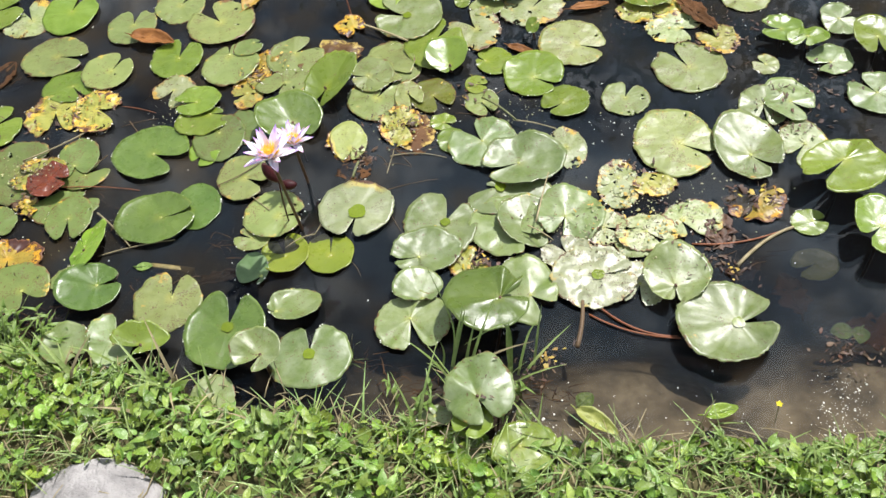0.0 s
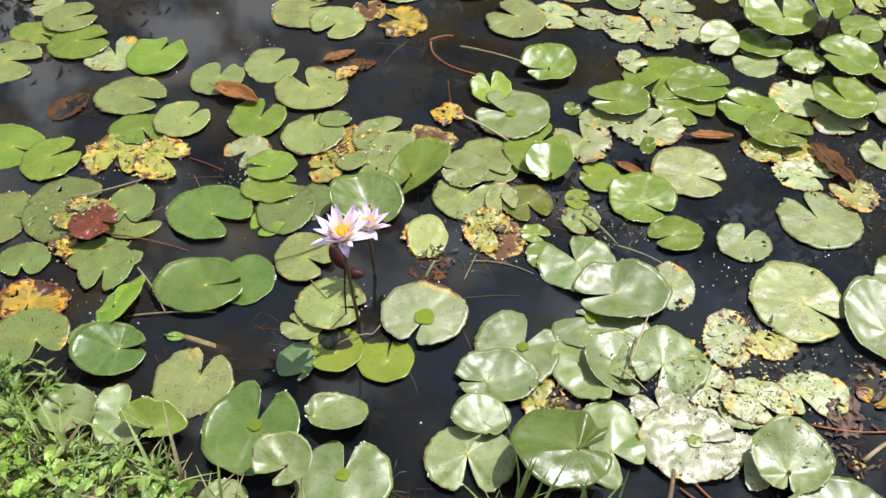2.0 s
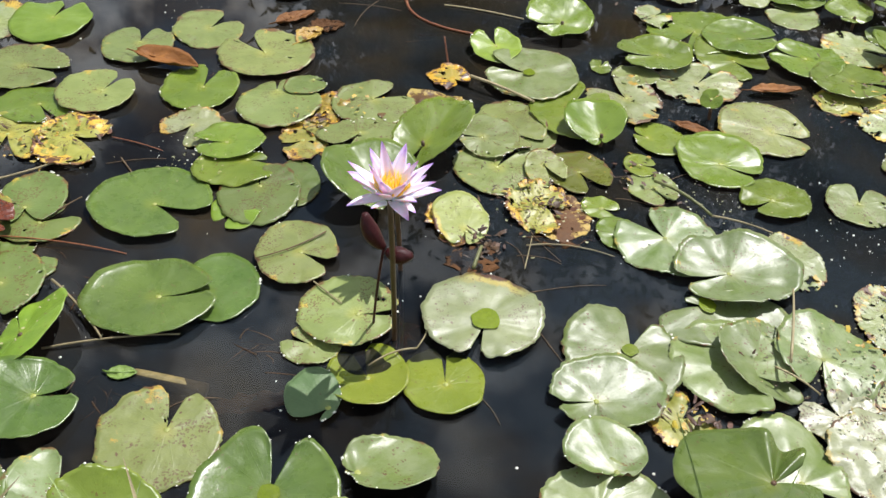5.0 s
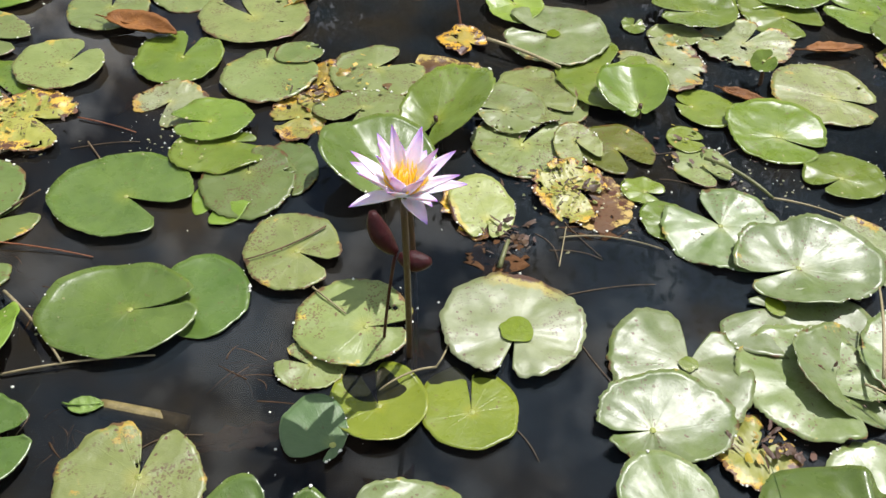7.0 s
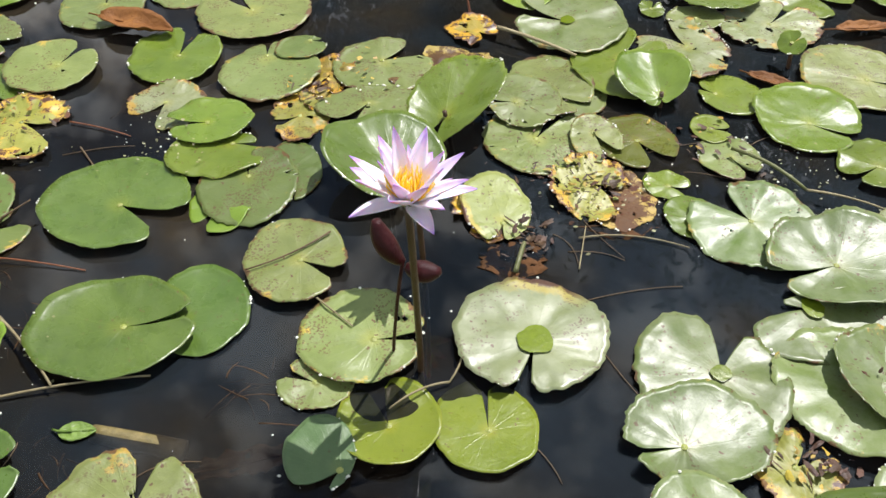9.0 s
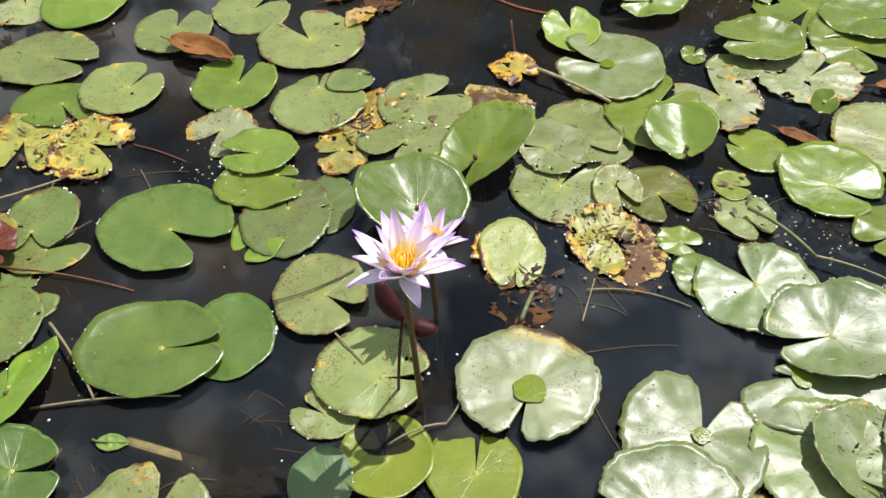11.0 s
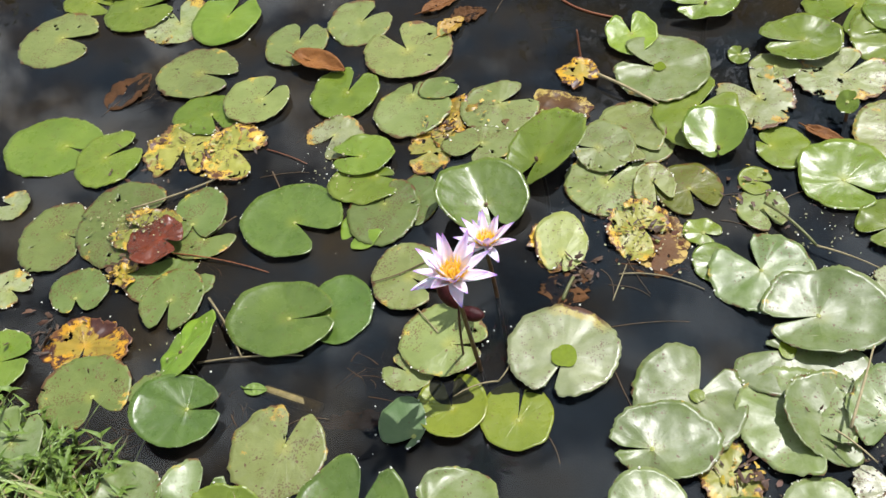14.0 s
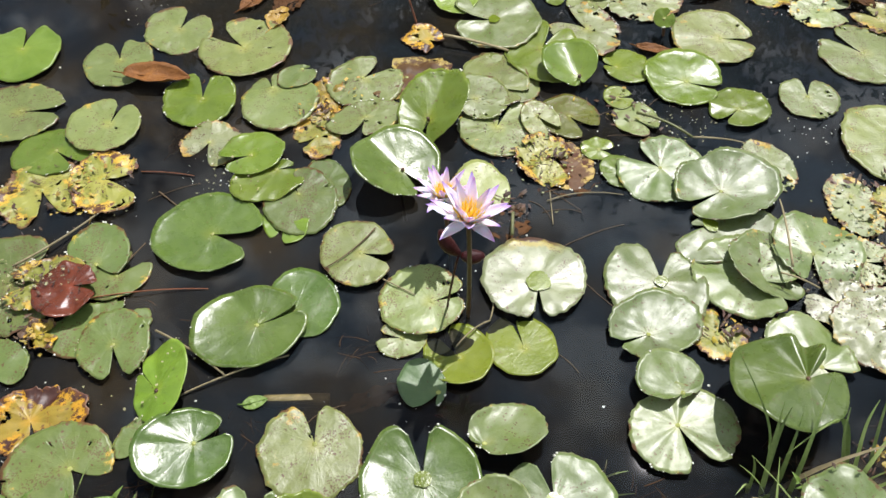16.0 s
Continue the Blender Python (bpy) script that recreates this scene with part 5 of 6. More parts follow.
def specks():
    """Duckweed and fallen florets drifting between the pads, and white dots painted in for glints."""
    rng = random.Random(4)
    verts, faces = [], []
    places = []
    for cx, cy, spread, n in ((0.7, 2.03, 0.09, 26), (1.05, 2.0, 0.12, 70), (1.1, 1.7, 0.1, 40), (1.25, 1.7, 0.1, 30), (-0.02, 2.17, 0.05, 16), (0.0, 2.1, 0.07, 14), (1.3, 2.12, 0.1, 34),
                              (0.36, 1.83, 0.03, 10), (-0.05, 1.73, 0.06, 14), (0.84, 2.08, 0.05, 14), (1.0, 1.215, 0.1, 36), (1.12, 1.2, 0.1, 40), (0.86, 1.25, 0.06, 60), (1.37, 1.255, 0.05, 170), (1.2, 1.225, 0.12, 60), (1.4, 1.31, 0.04, 110), (-0.1, 2.62, 0.05, 20), (0.95, 2.9, 0.2, 70), (1.15, 2.75, 0.12, 50),
                              (0.45, 1.98, 0.1, 14), (0.75, 1.64, 0.05, 12), (0.95, 1.24, 0.08, 24), (-0.3, 1.78, 0.15, 24), (-0.25, 2.13, 0.12, 24), (0.25, 1.63, 0.06, 10), (1.35, 2.35, 0.15, 40)):
        places += [(rng.gauss(cx, spread * 0.6), rng.gauss(cy, spread * 0.6)) for _ in range(n)]
    places += [(rng.uniform(-0.8, 1.6), rng.uniform(1.4, 3.0)) for _ in range(60)]
    
    # dots on the pad rims stand for glints of the water there
    places = [(px, py, 0.0012) for px, py in places] + [(q.x, q.y, q.z + 0.0004) for q in RIMS]
    for px, py, z in places:
        if py < shore(px) + 0.02:
            continue
        r, b, k = rng.choice((0.0005, 0.0007, 0.001, 0.0018)) * rng.uniform(0.7, 1.2), len(verts), 6
        # smaller white dots, painted sun glints on the wet mud
        if py < 1.36 and px > 1.1:
            r *= rng.choice((0.4, 0.6, 0.8, 1.1))
        verts += [(px + r * math.cos(a * math.tau / k) * rng.uniform(0.7, 1.2), py + r * math.sin(a * math.tau / k), z) for a in range(k)]
        verts += [(px + 0.6 * r * math.cos(a * math.tau / k), py + 0.6 * r * math.sin(a * math.tau / k), z + r * 0.6) for a in range(k)]
        faces += [(b + a, b + (a + 1) % k, b + k + (a + 1) % k, b + k + a) for a in range(k)] + [tuple(b + k + a for a in range(k))]
    tagged(new("florets", mesh_of("florets", verts, faces, SPECK)), "tiny white florets, drops and painted sun glints on the water", "florets", kind="stuff")


specks()


# ---- the bank ----
def blade_points(x, y, z, height, lean, turn, count=7):
    d = Vector((math.cos(radians(turn)), math.sin(radians(turn)), 0))
    return [Vector((x, y, z)) + d * (lean * height * (i / (count - 1)) ** 1.8) + Vector((0, 0, height * (i / (count - 1)) * (1 - 0.25 * lean * (i / (count - 1))))) for i in range(count)], d


def blade(points, side, width):
    """A grass blade: a keeled strip tapering to a point."""
    verts, faces = [], []
    n = len(points)
    for i, p in enumerate(points):
        h = width / 2 * (1 - (i / (n - 1)) ** 2.2) + 0.0003
        verts += [p - side * h, p + Vector((0, 0, -h * 0.45)), p + side * h]
    for i in range(n - 1):
        a = 3 * i
        faces += [(a, a + 1, a + 4, a + 3), (a + 1, a + 2, a + 5, a + 4)]
    return verts, faces


def grass_tuft(x, y, blades, height, width, seed, label, spread=0.02, dry=0.15):
    rng = random.Random(seed)
    z = max(ground_height(x, y), -0.06) - 0.005
    tuft = new("grass_tuft")
    tuft.matrix_basis = pose(x, y, z)
    tagged(tuft, label, "grass", "grass tufts at the water's edge")
    for _ in range(blades):
        turn = rng.uniform(0, 360)
        pts, d = blade_points(rng.uniform(-spread, spread), rng.uniform(-spread, spread), 0, height * rng.uniform(0.45, 1.0), rng.uniform(0.2, 0.9), turn)
        v, f = blade(pts, Vector((-d.y, d.x, 0)), width * rng.uniform(0.7, 1.2))
        part("blade", mesh_of("blade", v, f, DRY if rng.random() < dry else GRASS), tuft)


for n, (gx, gy, count, tall, wide) in enumerate((
    (0.475, 1.46, 5, 0.1, 0.005), (0.70, 1.39, 7, 0.24, 0.007), (0.61, 1.27, 5, 0.17, 0.005), (1.13, 1.25, 6, 0.17, 0.005), (0.80, 1.36, 6, 0.16, 0.006),
    (1.0, 1.19, 8, 0.12, 0.004), (1.2, 1.18, 7, 0.12, 0.004), (1.36, 1.18, 6, 0.1, 0.004), (0.88, 1.2, 8, 0.14, 0.005), (-0.32, 1.57, 9, 0.09, 0.003), (-0.25, 1.55, 9, 0.1, 0.003), (-0.19, 1.54, 8, 0.09, 0.003), (-0.38, 1.56, 8, 0.1, 0.004), (-0.14, 1.525, 7, 0.1, 0.003), (-0.16, 1.44, 6, 0.16, 0.006), (0.02, 1.42, 5, 0.15, 0.006), (0.14, 1.36, 6, 0.14, 0.006), (0.24, 1.34, 6, 0.13, 0.005), (0.72, 1.3, 7, 0.2, 0.005), (0.84, 1.26, 6, 0.16, 0.005), (-0.2, 1.47, 8, 0.13, 0.007), (-0.05, 1.39, 6, 0.14, 0.009), (0.1, 1.3, 7, 0.12, 0.008), (0.33, 1.27, 8, 0.12, 0.006), (0.5, 1.22, 8, 0.12, 0.007), (0.92, 1.15, 9, 0.12, 0.006),
    (-0.35, 1.5, 8, 0.12, 0.006), (0.78, 1.13, 8, 0.12, 0.006), (1.05, 1.12, 8, 0.1, 0.005), (1.3, 1.13, 6, 0.08, 0.005), (0.2, 1.2, 9, 0.09, 0.006), (0.4, 1.16, 9, 0.09, 0.006), (-0.15, 1.33, 8, 0.1, 0.006), (0.64, 1.16, 9, 0.11, 0.006))):
    grass_tuft(gx, gy, count, tall, wide, 20 + n, "tuft of narrow green grass blades with dry tips")


def reed(points_of, label):
    """A grass plant with broad blades; each blade is width and the points that it runs through."""
    root = Vector(points_of[0][1][0])
    plant = tagged(new("reed_grass"), label, "grass", "reed grass at the water's edge")
    plant.matrix_basis = pose(*root)
    for width, knots in points_of:
        knots = [Vector(k) - root for k in knots]
        pts = []
        for a, b in zip(knots, knots[1:]):
            pts += [a.lerp(b, i / 4) for i in range(4)]
        pts.append(knots[-1])
        for _ in range(3):
            pts = [pts[0]] + [(p + q + r) / 3 for p, q, r in zip(pts, pts[1:], pts[2:])] + [pts[-1]]
        v, f = blade(pts, Vector((0.92, -0.3, 0.25)).normalized(), width)
        part("blade", mesh_of("blade", v, f, GRASS), plant)


reed(((0.0031, ((0.684, 1.393, -0.01), (0.70, 1.436, 0.07), (0.677, 1.467, 0.13), (0.653, 1.505, 0.18))),
      (0.0062, ((0.684, 1.393, -0.01), (0.702, 1.436, 0.07), (0.714, 1.461, 0.112))),
      (0.0062, ((0.684, 1.393, -0.01), (0.708, 1.44, 0.07), (0.718, 1.45, 0.115))),
      (0.0043, ((0.667, 1.398, -0.01), (0.675, 1.413, 0.03), (0.668, 1.42, 0.055))),
      (0.0050, ((0.667, 1.398, -0.01), (0.664, 1.405, 0.02), (0.64, 1.39, 0.015)))), "tall reed grass with broad green blades")
reed(((0.0087, ((0.796, 1.376, -0.01), (0.80, 1.435, 0.09), (0.774, 1.434, 0.085), (0.712, 1.415, 0.05))),
      (0.0050, ((0.796, 1.376, -0.01), (0.79, 1.42, 0.07), (0.80, 1.44, 0.1))),
      (0.0050, ((0.81, 1.38, -0.01), (0.83, 1.43, 0.06), (0.855, 1.45, 0.08))),
      (0.0043, ((0.84, 1.39, -0.01), (0.85, 1.43, 0.07), (0.858, 1.45, 0.12)))), "reed grass with one blade bent over the water")


def on_rock(x, y):
    return ((x - 0.075) / 0.14) ** 2 + ((y - 1.10) / 0.1) ** 2 < 1 or ((x + 0.235) / 0.11) ** 2 + ((y - 1.19) / 0.085) ** 2 < 1


def round_leaf(m, r):
    """A kidney-shaped leaf: a shallow cup with a slit, 8 faces."""
    k = 9
    verts = [m @ Vector((r * 0.3, 0, -r * 0.2))]
    for i in range(k):
        a = 0.25 + (math.tau - 0.5) * i / (k - 1)
        q = r * (1 + 0.08 * math.sin(5 * a))
        verts.append(m @ Vector((q * math.cos(a), q * 0.92 * math.sin(a), r * 0.14 * math.sin(3 * a) + r * 0.1)))
    return verts, [(0, 1 + i, 2 + i) for i in range(k - 1)]


def oval_leaf(m, length, width):
    """A pointed oval leaf, folded along its midrib and drooping at the tip."""
    verts, faces = [], []
    for i in range(6):
        t = i / 5
        half = width / 2 * (math.sin(math.pi * t**0.8) if 0 < i < 5 else 0.06)
        drop = -0.3 * length * t * t
        verts += [m @ Vector((length * t, -half, drop + half * 0.35)), m @ Vector((length * t, 0, drop)), m @ Vector((length * t, half, drop + half * 0.35))]
    for i in range(5):
        a = 3 * i
        faces += [(a, a + 3, a + 4, a + 1), (a + 1, a + 4, a + 5, a + 2)]
    return verts, faces


def ground_cover():
    """Creeping weeds with round and with pointed leaves, and short grass, over the whole bank."""
    rng = random.Random(7)
    rv, rf, ov, of, gv, gf = [], [], [], [], [], []

    def add(verts, faces, v, f):
        s = len(verts)
        verts += v
        faces += [tuple(i + s for i in q) for q in f]

    for placed in range(15000):
        near = placed < 10500
        x = rng.uniform(-0.75, 1.75) if near else rng.gauss(0.5, 1.6)
        y = shore(x) + (0.04 if x < 0.0 or x > 0.6 else 0.005) - (rng.random() ** 1.2) * (0.5 if near else 2.2)
        patch = wob(x * 11, y * 11, 3)
        kind = wob(x * 4 + 5, y * 4, 8) + 0.35 * wob(x * 13, y * 13, 2) + (0.25 if x > 0.95 else 0.0)
        if on_rock(x, y) or (patch < -0.08 and rng.random() < 0.85):
            continue
        g = ground_height(x, y)
        z = max(g, -0.005) + rng.uniform(0.003, 0.05) * (1 if y < shore(x) - 0.03 else 0.5)
        if kind + rng.gauss(0, 0.16) > 0.02:
            r = rng.uniform(0.0055, 0.0125) * (0.75 + 0.5 * rng.random())
            m = pose(x, y, z, rng.gauss(0, 30), rng.gauss(0, 30), rng.uniform(0, 360))
            add(rv, rf, *round_leaf(m, r))
        else:
            ln = rng.uniform(0.013, 0.034)
            m = pose(x, y, z, rng.gauss(0, 22), rng.uniform(-45, 12), rng.uniform(0, 360))
            add(ov, of, *oval_leaf(m, ln, ln * rng.uniform(0.4, 0.66)))
        # its thin leaf stalk
        c = m @ Vector((0.001, 0, 0))
        add(gv, gf, [c + Vector((0.0006, 0, 0)), c - Vector((0.0006, 0, 0)), Vector((c.x - 0.0007, c.y, g - 0.004)), Vector((c.x + 0.0007, c.y, g - 0.004))], [(0, 1, 2, 3)])
    tagged(new("creeping_weed", mesh_of("creeping_weed", rv, rf, WEED)), "low round-leaved creeping weed covering the bank", "weeds", kind="stuff")
    tagged(new("broad_weed", mesh_of("broad_weed", ov, of, OVAL)), "pointed-leaf weeds among the bank's grass", "weeds", kind="stuff")
    for k in range(11000):
        x = rng.uniform(-0.8, 1.8) if k < 6500 else rng.gauss(0.5, 1.6)
        y = shore(x) + 0.01 - (rng.random() * 0.55 if k < 6500 else rng.random() ** 1.6 * 2.4)
        if on_rock(x, y):
            continue
        tall = rng.uniform(0.015, 0.055) if rng.random() < 0.85 else rng.uniform(0.05, 0.1)
        pts, d = blade_points(x, y, ground_height(x, y) - 0.003, tall, rng.uniform(0.3, 1.6), rng.uniform(0, 360), 6)
        add(gv, gf, *blade(pts, Vector((-d.y, d.x, 0)), rng.uniform(0.0014, 0.0042)))
    tagged(new("short_grass", mesh_of("short_grass", gv, gf, GRASS)), "short fine grass growing through the weeds", "grass", kind="stuff")


ground_cover()


def dry_litter():
    rng = random.Random(12)
    verts, faces = [], []
    for _ in range(1300):
        x = rng.uniform(-0.6, 1.7)
        y = shore(x) + 0.05 - rng.random() ** 1.4 * 0.5
        a, ln = rng.uniform(0, math.tau), rng.uniform(0.02, 0.08)
        z = max(ground_height(x, y), 0) + rng.uniform(0.004, 0.025)
        p = Vector((x, y, z))
        q = p + Vector((math.cos(a) * ln, math.sin(a) * ln, rng.uniform(-0.01, 0.012)))
        v, f, _ = tube(bent(p, q, (0, 0, 0.004), 4), [0.0011, 0.0013, 0.001, 0.0006], 4)
        s = len(verts)
        verts += v
        faces += [tuple(i + s for i in t) for t in f]
    tagged(new("straw", mesh_of("straw", verts, faces, DRY)), "dry straw and stalks lying in the bank's grass", "straw", kind="stuff")


dry_litter()


def rock(x, y, z, sx, sy, sz, turn, seed, label):
    bm = bmesh.new()
    bmesh.ops.create_icosphere(bm, subdivisions=5, radius=1)
    for v in bm.verts:
        d = v.co.copy()
        k = 1 + 0.22 * wob(d.x * 1.3 + seed, d.y * 1.3, d.z * 1.3) + 0.05 * wob(d.x * 5, d.y * 5 + seed, d.z * 5) + 0.012 * wob(d.x * 20, d.y * 20, d.z * 20)
        v.co = Vector((d.x * sx, d.y * sy, math.copysign(abs(d.z) ** 0.8, d.z) * sz)) * k
    me = bpy.data.meshes.new("rock")
    bm.to_mesh(me)
    bm.free()
    me.materials.append(ROCK)
    me.polygons.foreach_set("use_smooth", [True] * len(me.polygons))
    ob = new("rock", me)
    ob.matrix_basis = pose(x, y, z, 0, 0, turn)
    return tagged(ob, label, "rock")


rock(0.075, 1.10, 0.03, 0.15, 0.1, 0.055, -20, 2.0, "smooth grey rock half buried in the grassy bank")

rock(-0.235, 1.19, 0.03, 0.115, 0.085, 0.06, 12, 6.5, "pale brown-grey rock half buried in the grassy bank")

# a small yellow flower at the water's edge
bud = tagged(new("yellow_flower"), "tiny yellow wild flower at the water's edge", "flower")
bud.matrix_basis = pose(1.258, 1.27, 0.045)
pm = petal_mesh(0.007, 0.006, 0.4, 0.1)
pm.materials.clear()
pm.materials.append(BUTTER)
for k in range(5):
    part("petal", pm, bud, at=pose(0, 0, 0, 0, -25, 72 * k))
v, f, uv = tube(bent((0, 0, 0), (0.004, -0.006, -0.06)), [0.0008] * 9, 5)
part("stem", mesh_of("stem", v, f, GREEN_STALK, uv), bud)


# ---- rotting scraps between the pads ----
def top_at(x, y):
    """The height of the highest pad over a place, or of the water."""
    best = 0.0005
    for m, wide, deep, lift, up, across in TOPS:
        p = m @ Vector((x, y, 0))
        if (p.x / wide) ** 2 + (p.y / deep) ** 2 < 0.95:
            best = max(best, lift + p.y * up + p.x * across + 0.003)
    return best


def scraps(name, material, label, clusters, seed, slim=(0.45, 1.0)):
    """Ragged bits of leaf lying on the pads and on the water. clusters: x, y, spread, count, size."""
    rng = random.Random(seed)
    verts, faces = [], []
    for cx, cy, spread, n, size in clusters:
        for _ in range(n):
            p = Vector((rng.gauss(cx, spread), rng.gauss(cy, spread * 0.8), 0.0))
            p.z = top_at(p.x, p.y) + 0.001 + rng.random() * 0.003
            m = Matrix.Translation(p) @ pose(0, 0, 0, rng.gauss(0, 16), rng.gauss(0, 16), rng.uniform(0, 360))
            r, b, k = size * rng.uniform(0.35, 1.2), len(verts), 11
            long = rng.uniform(*slim)
            verts.append(m @ Vector((0, 0, r * 0.12)))
            verts += [m @ Vector((q * math.cos(a * math.tau / k), q * long * math.sin(a * math.tau / k), rng.uniform(-0.12, 0.12) * r)) for a in range(k) for q in (r * rng.uniform(0.5, 1.15),)]
            faces += [(b, b + 1 + a, b + 1 + (a + 1) % k) for a in range(k)]
    return tagged(new(name, mesh_of(name, verts, faces, material)), label, "leaf scraps", kind="stuff")


scraps("brown_scraps", SCRAP_BROWN, "brown rotten leaf scraps floating between the pads", (
    (1.234, 1.669, 0.022, 30, 0.013), (1.26, 1.59, 0.02, 18, 0.011), (1.32, 1.79, 0.03, 22, 0.013), (0.747, 1.638, 0.022, 20, 0.011), (0.862, 1.40, 0.022, 34, 0.008),
    (1.42, 1.39, 0.028, 50, 0.008), (0.49, 1.953, 0.022, 30, 0.01), (0.582, 2.035, 0.025, 14, 0.011), (-0.285, 1.86, 0.02, 14, 0.011), (1.09, 1.88, 0.02, 12, 0.01), (0.74, 2.14, 0.03, 16, 0.01),
    (-0.33, 2.13, 0.04, 16, 0.012), (0.2, 2.25, 0.02, 12, 0.01), (1.03, 1.56, 0.04, 30, 0.003), (0.97, 1.66, 0.06, 70, 0.0035), (1.52, 2.08, 0.07, 80, 0.008), (1.46, 1.98, 0.04, 40, 0.007), (1.38, 2.32, 0.05, 50, 0.008), (0.86, 1.72, 0.04, 40, 0.004), (1.12, 1.72, 0.05, 60, 0.005), (1.2, 1.6, 0.03, 50, 0.005), (-0.26, 1.95, 0.03, 70, 0.005), (0.47, 2.2, 0.08, 70, 0.0035), (0.55, 2.06, 0.04, 60, 0.005), (1.2, 2.4, 0.08, 60, 0.006), (0.85, 2.9, 0.12, 60, 0.006), (-0.22, 2.16, 0.05, 60, 0.005), (0.8, 1.36, 0.04, 30, 0.007), (-0.36, 1.72, 0.03, 18, 0.014)), 31, (0.12, 0.55))
scraps("yellow_scraps", SCRAP_YELLOW, "yellow and amber leaf scraps rotting among the pads", (
    (1.335, 1.785, 0.02, 14, 0.009), (0.75, 1.645, 0.02, 12, 0.006), (0.868, 1.41, 0.014, 12, 0.007), (-0.27, 1.855, 0.02, 16, 0.007), (0.582, 2.04, 0.02, 10, 0.006),
    (0.21, 2.26, 0.02, 10, 0.007), (1.25, 1.585, 0.01, 8, 0.007), (0.72, 2.16, 0.03, 8, 0.006), (1.03, 1.76, 0.04, 26, 0.006), (1.12, 1.7, 0.03, 20, 0.005), (1.25, 2.38, 0.05, 20, 0.007), (-0.22, 2.15, 0.04, 24, 0.006), (0.26, 2.3, 0.04, 16, 0.006)), 32, (0.3, 0.8))
scraps("pale_scraps", SCRAP_PALE, "bleached scraps and chaff scattered over the pads", (
    (1.0, 1.64, 0.05, 110, 0.0024), (0.93, 1.72, 0.04, 60, 0.0024), (1.09, 1.71, 0.04, 60, 0.0026), (-0.32, 1.97, 0.03, 50, 0.003), (-0.27, 1.94, 0.03, 40, 0.003), (1.2, 1.76, 0.08, 90, 0.0028), (0.99, 1.6, 0.05, 50, 0.0024), (1.08, 1.8, 0.06, 120, 0.0032), (0.58, 2.05, 0.05, 60, 0.003), (0.0, 2.12, 0.06, 50, 0.0026), (-0.12, 1.75, 0.06, 40, 0.0026), (0.85, 2.05, 0.06, 60, 0.0026)), 33)


def water_weed(x, y, height, stalks, seed, large=1.0):
    """A leafy weed rooted in the shallows: thin stalks with small pointed leaves."""
    rng = random.Random(seed)
    z = max(ground_height(x, y), -0.05)
    weed = tagged(new("water_weed"), "leafy green weed growing out of the shallow water", "weed", "weeds in the shallows")
    weed.matrix_basis = pose(x, y, z)
    for _ in range(stalks):
        a = rng.uniform(0, 360)
        pts, d = blade_points(rng.uniform(-0.02, 0.02), rng.uniform(-0.02, 0.02), 0, height * rng.uniform(0.6, 1.0) - z, rng.uniform(0.2, 0.8), a, 8)
        v, f, uv = tube(pts, [0.0013 - 0.0001 * i for i in range(8)], 5)
        stalk = part("stalk", mesh_of("stalk", v, f, GREEN_STALK, uv), weed)
        for i in range(3, 8):
            for _ in range(2):
                lp, ld = blade_points(*pts[i], large * rng.uniform(0.008, 0.016), rng.uniform(1.0, 2.4), rng.uniform(0, 360), 6)
                lv, lf = blade(lp, Vector((-ld.y, ld.x, 0)), large * rng.uniform(0.004, 0.008))
                part("leaf", mesh_of("leaf", lv, lf, LEAFLET), stalk)


for n, (wx, wy, wh) in enumerate(((1.15, 1.19, 0.05), (1.3, 1.185, 0.05), (1.42, 1.19, 0.05), (-0.345, 1.55, 0.06), (-0.27, 1.525, 0.05), (-0.22, 1.50, 0.06), (0.05, 1.385, 0.06), (0.12, 1.37, 0.05), (0.77, 1.34, 0.05), (0.6, 1.3, 0.06))):
    water_weed(wx, wy, wh, 6, 80 + n)
for n, (wx, wy, wh) in enumerate(((-0.31, 1.53, 0.09), (-0.25, 1.5, 0.1), (-0.2, 1.535, 0.08), (-0.14, 1.5, 0.07), (-0.36, 1.56, 0.09))):
    water_weed(wx, wy, wh, 6, 120 + n, 1.15)


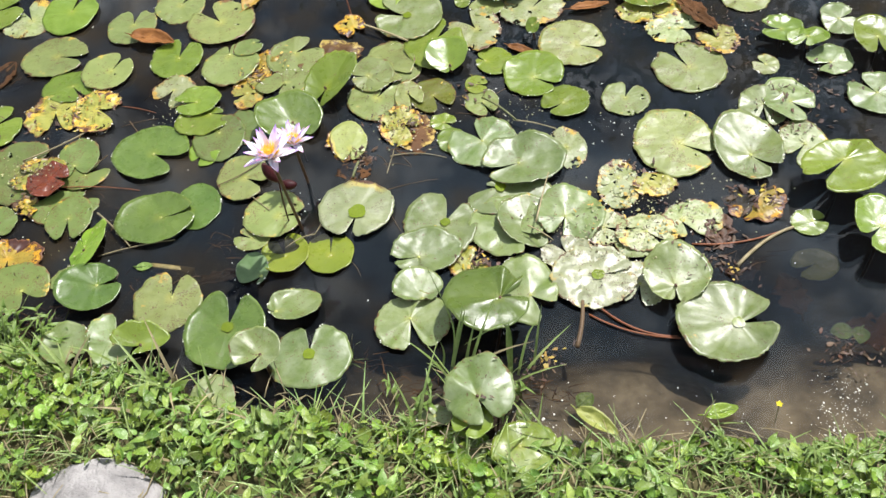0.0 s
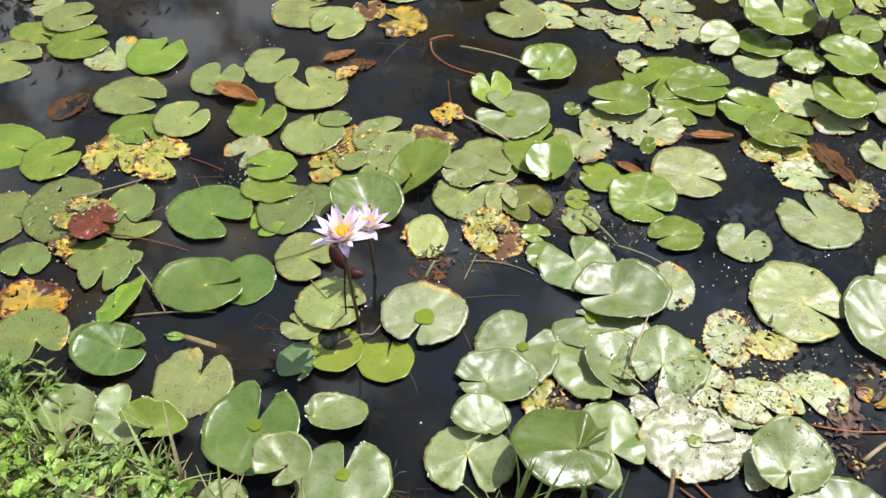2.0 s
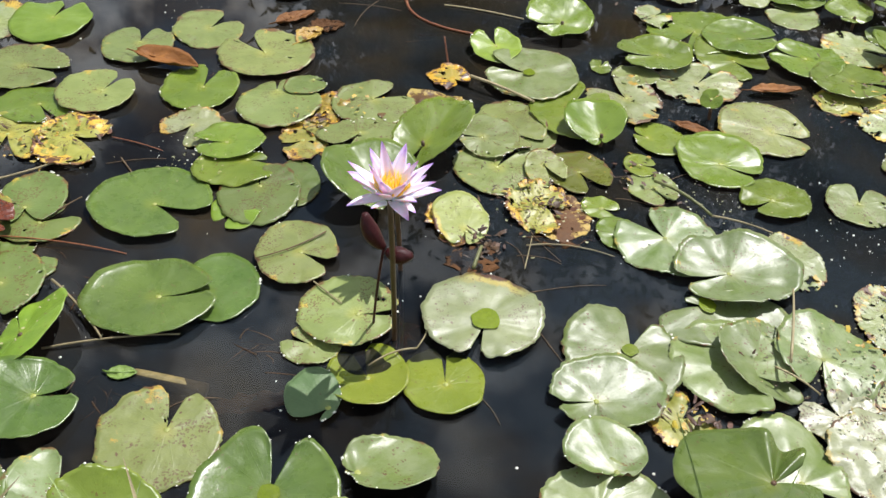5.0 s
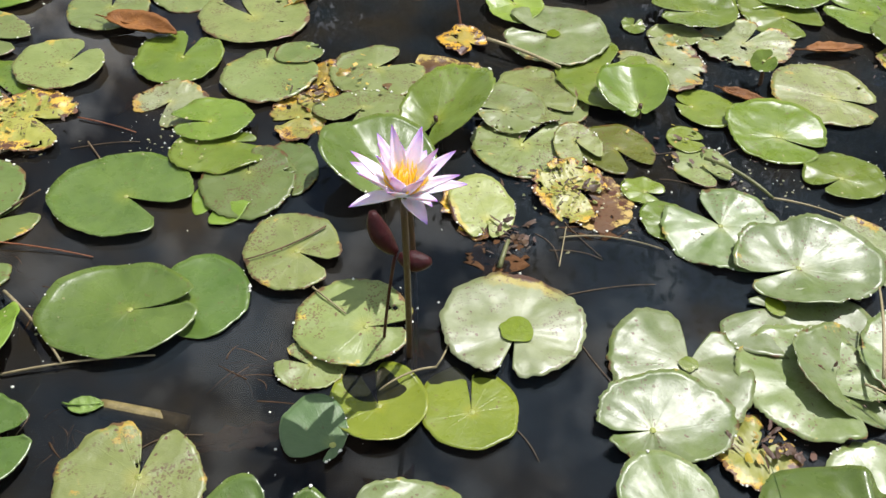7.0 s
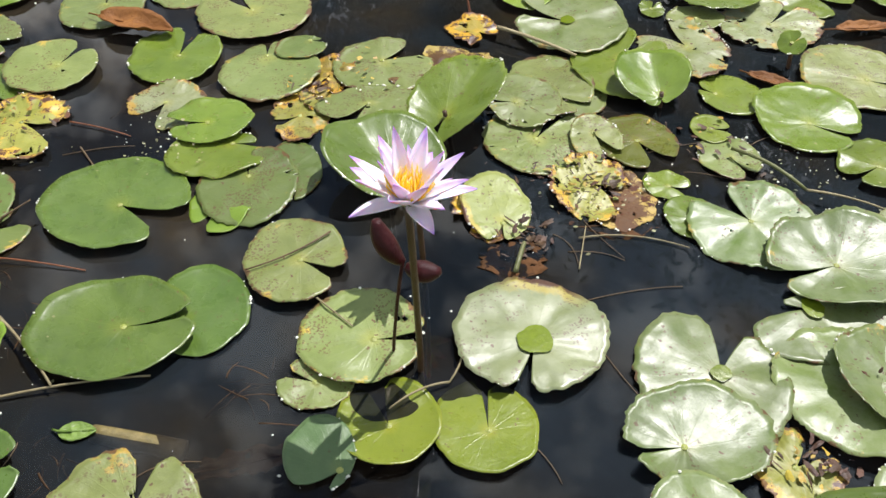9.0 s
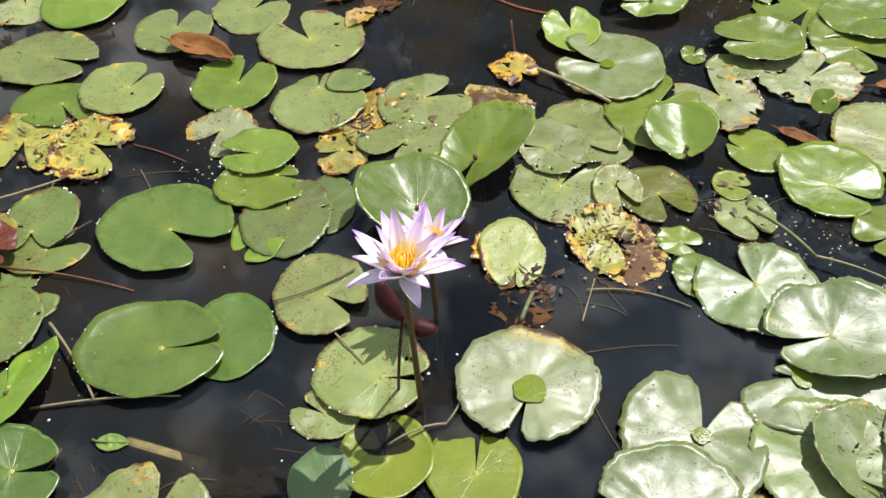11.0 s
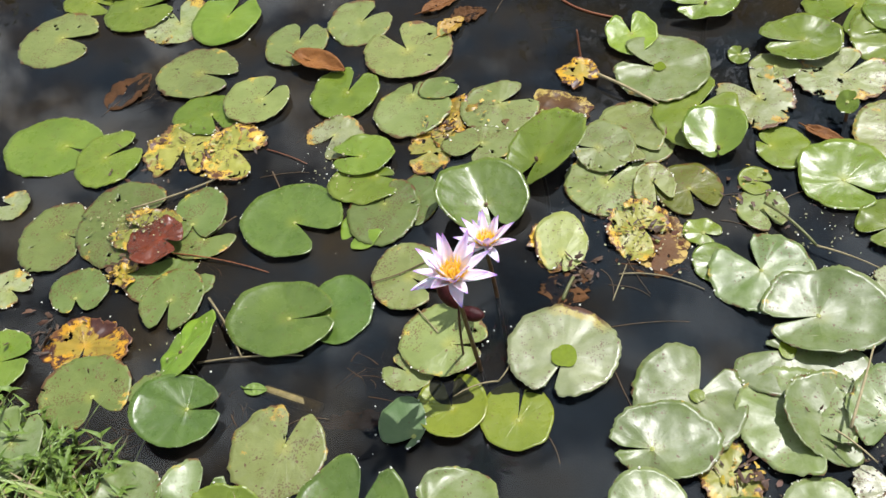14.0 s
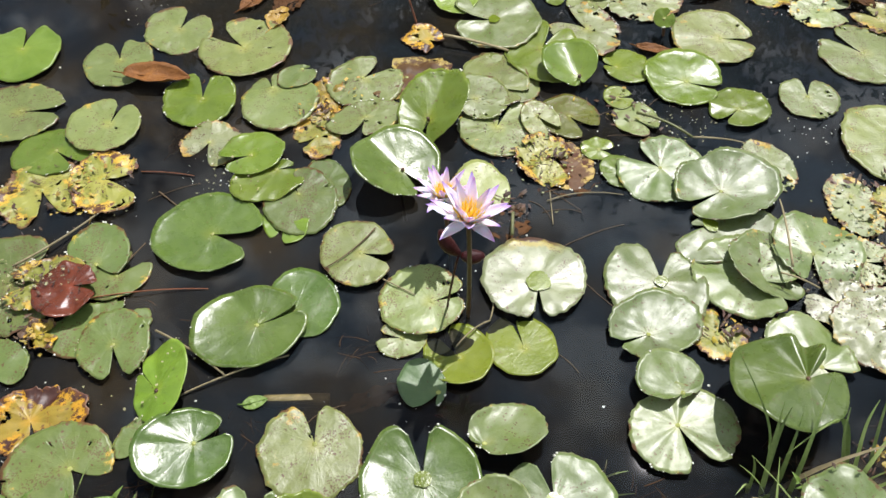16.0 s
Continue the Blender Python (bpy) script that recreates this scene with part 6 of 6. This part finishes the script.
def sunken_weed():
    """Thin branching brown weed hanging just under the surface."""
    rng = random.Random(51)
    verts, faces = [], []
    for cx, cy, reach, n in ((0.195, 1.731, 0.055, 16), (-0.06, 1.795, 0.04, 9), (0.1, 1.80, 0.04, 8), (0.015, 1.634, 0.05, 8), (-0.11, 1.876, 0.05, 10), (0.5, 1.75, 0.05, 8), (0.567, 1.379, 0.06, 20), (0.643, 1.351, 0.05, 20), (0.511, 1.419, 0.05, 14),
                              (0.843, 1.342, 0.05, 20), (0.894, 1.328, 0.05, 14), (0.583, 1.482, 0.05, 9), (0.49, 1.95, 0.04, 22), (0.37, 2.6, 0.08, 8), (0.05, 2.05, 0.05, 8), (1.3, 1.62, 0.07, 16), (1.2, 1.5, 0.06, 8), (1.42, 1.4, 0.04, 20),
                              (0.68, 1.72, 0.04, 8), (-0.42, 2.3, 0.05, 18), (0.75, 1.42, 0.05, 14), (0.0, 2.4, 0.05, 6), (0.9, 2.4, 0.08, 10), (-0.3, 1.56, 0.06, 40), (-0.2, 1.54, 0.06, 40), (-0.14, 1.58, 0.05, 20)):
        for _ in range(n):
            a, z = rng.uniform(0, math.tau), rng.uniform(-0.005, 0.0008)
            p = Vector((rng.gauss(cx, reach * 0.3), rng.gauss(cy, reach * 0.25), z))
            q = p + Vector((math.cos(a), math.sin(a) * 0.7, 0)) * reach * rng.uniform(0.3, 1.0)
            side = Vector((-math.sin(a), math.cos(a), 0)) * rng.uniform(-0.07, 0.07) * reach
            r = rng.uniform(0.0004, 0.0013)
            v, f, _ = tube(bent(p, q, side, 6), [r, r, r * 0.9, r * 0.8, r * 0.6, r * 0.3], 4)
            s = len(verts)
            verts += v
            faces += [tuple(i + s for i in t) for t in f]
    tagged(new("sunken_weed", mesh_of("sunken_weed", verts, faces, ROOT)), "thin branching brown weed awash at the water's surface", "water weed", kind="stuff")


sunken_weed()

for n, (lx, ly, lr) in enumerate(((0.93, 1.318, 0.019), (0.816, 1.295, 0.018), (1.422, 1.441, 0.02), (1.455, 1.431, 0.018))):
    dead_leaf(lx, ly, -0.004, lr * 2, lr * 1.8, 40 + 70 * n, 0.2, LEAFLET, "small round green leaf floating at the water's edge", name="floating_leaf")


# ---- trees on the far bank, mirrored in the water ----
def tree(x, y, height, spread, seed):
    rng = random.Random(seed)
    z = ground_height(x, y) - 0.1
    thing = new("tree")
    thing.matrix_basis = pose(x, y, z)
    tagged(thing, "broad dark green tree standing on the far bank", "tree", "trees on the far bank")
    v, f, uv = tube(bent((0, 0, 0), (rng.uniform(-0.4, 0.4), 0, height * 0.75), (rng.uniform(-0.3, 0.3), 0.2, 0)), [0.28 * (1 - 0.09 * i) for i in range(9)], 10)
    part("trunk", mesh_of("trunk", v, f, BARK, uv), thing)
    verts, faces = [], []
    tips = []
    for _ in range(9):
        a = rng.uniform(0, math.tau)
        tip = Vector((math.cos(a) * spread * rng.uniform(0.3, 0.85), math.sin(a) * spread * rng.uniform(0.3, 0.85), height * rng.uniform(0.45, 0.97)))
        tips.append(tip)
        lv, lf, luv = tube(bent((0, 0, height * rng.uniform(0.25, 0.6)), tip, (0, 0, 0.3)), [0.11 * (1 - 0.1 * i) for i in range(9)], 6)
        part("limb", mesh_of("limb", lv, lf, BARK, luv), thing)
    for _ in range(9000):
        tip = rng.choice(tips)
        p = tip + Vector((rng.gauss(0, 0.3 * spread), rng.gauss(0, 0.3 * spread), rng.gauss(0, 0.11 * height)))
        m = Matrix.Translation(p) @ pose(0, 0, 0, rng.uniform(-60, 60), rng.uniform(-60, 60), rng.uniform(0, 360))
        s, b = rng.uniform(0.06, 0.16), len(verts)
        verts += [m @ Vector(c) for c in ((-s, 0, 0), (-s * 0.2, -s * 0.5, 0.03), (s, 0, -0.03), (-s * 0.2, s * 0.5, 0.03))]
        faces.append((b, b + 1, b + 2, b + 3))
    part("crown", mesh_of("crown", verts, faces, CROWN, smooth=False), thing)


for n, (tx, ty, th, ts) in enumerate(((-9.5, 14.5, 8.5, 3.0), (-0.6, 14.6, 9.5, 1.7), (3.4, 15, 10, 2.6), (7.5, 15, 11, 3.2), (12, 14.5, 10, 3.2), (-15, 15, 9, 3.2))):
    tree(tx, ty, th, ts, 60 + n)
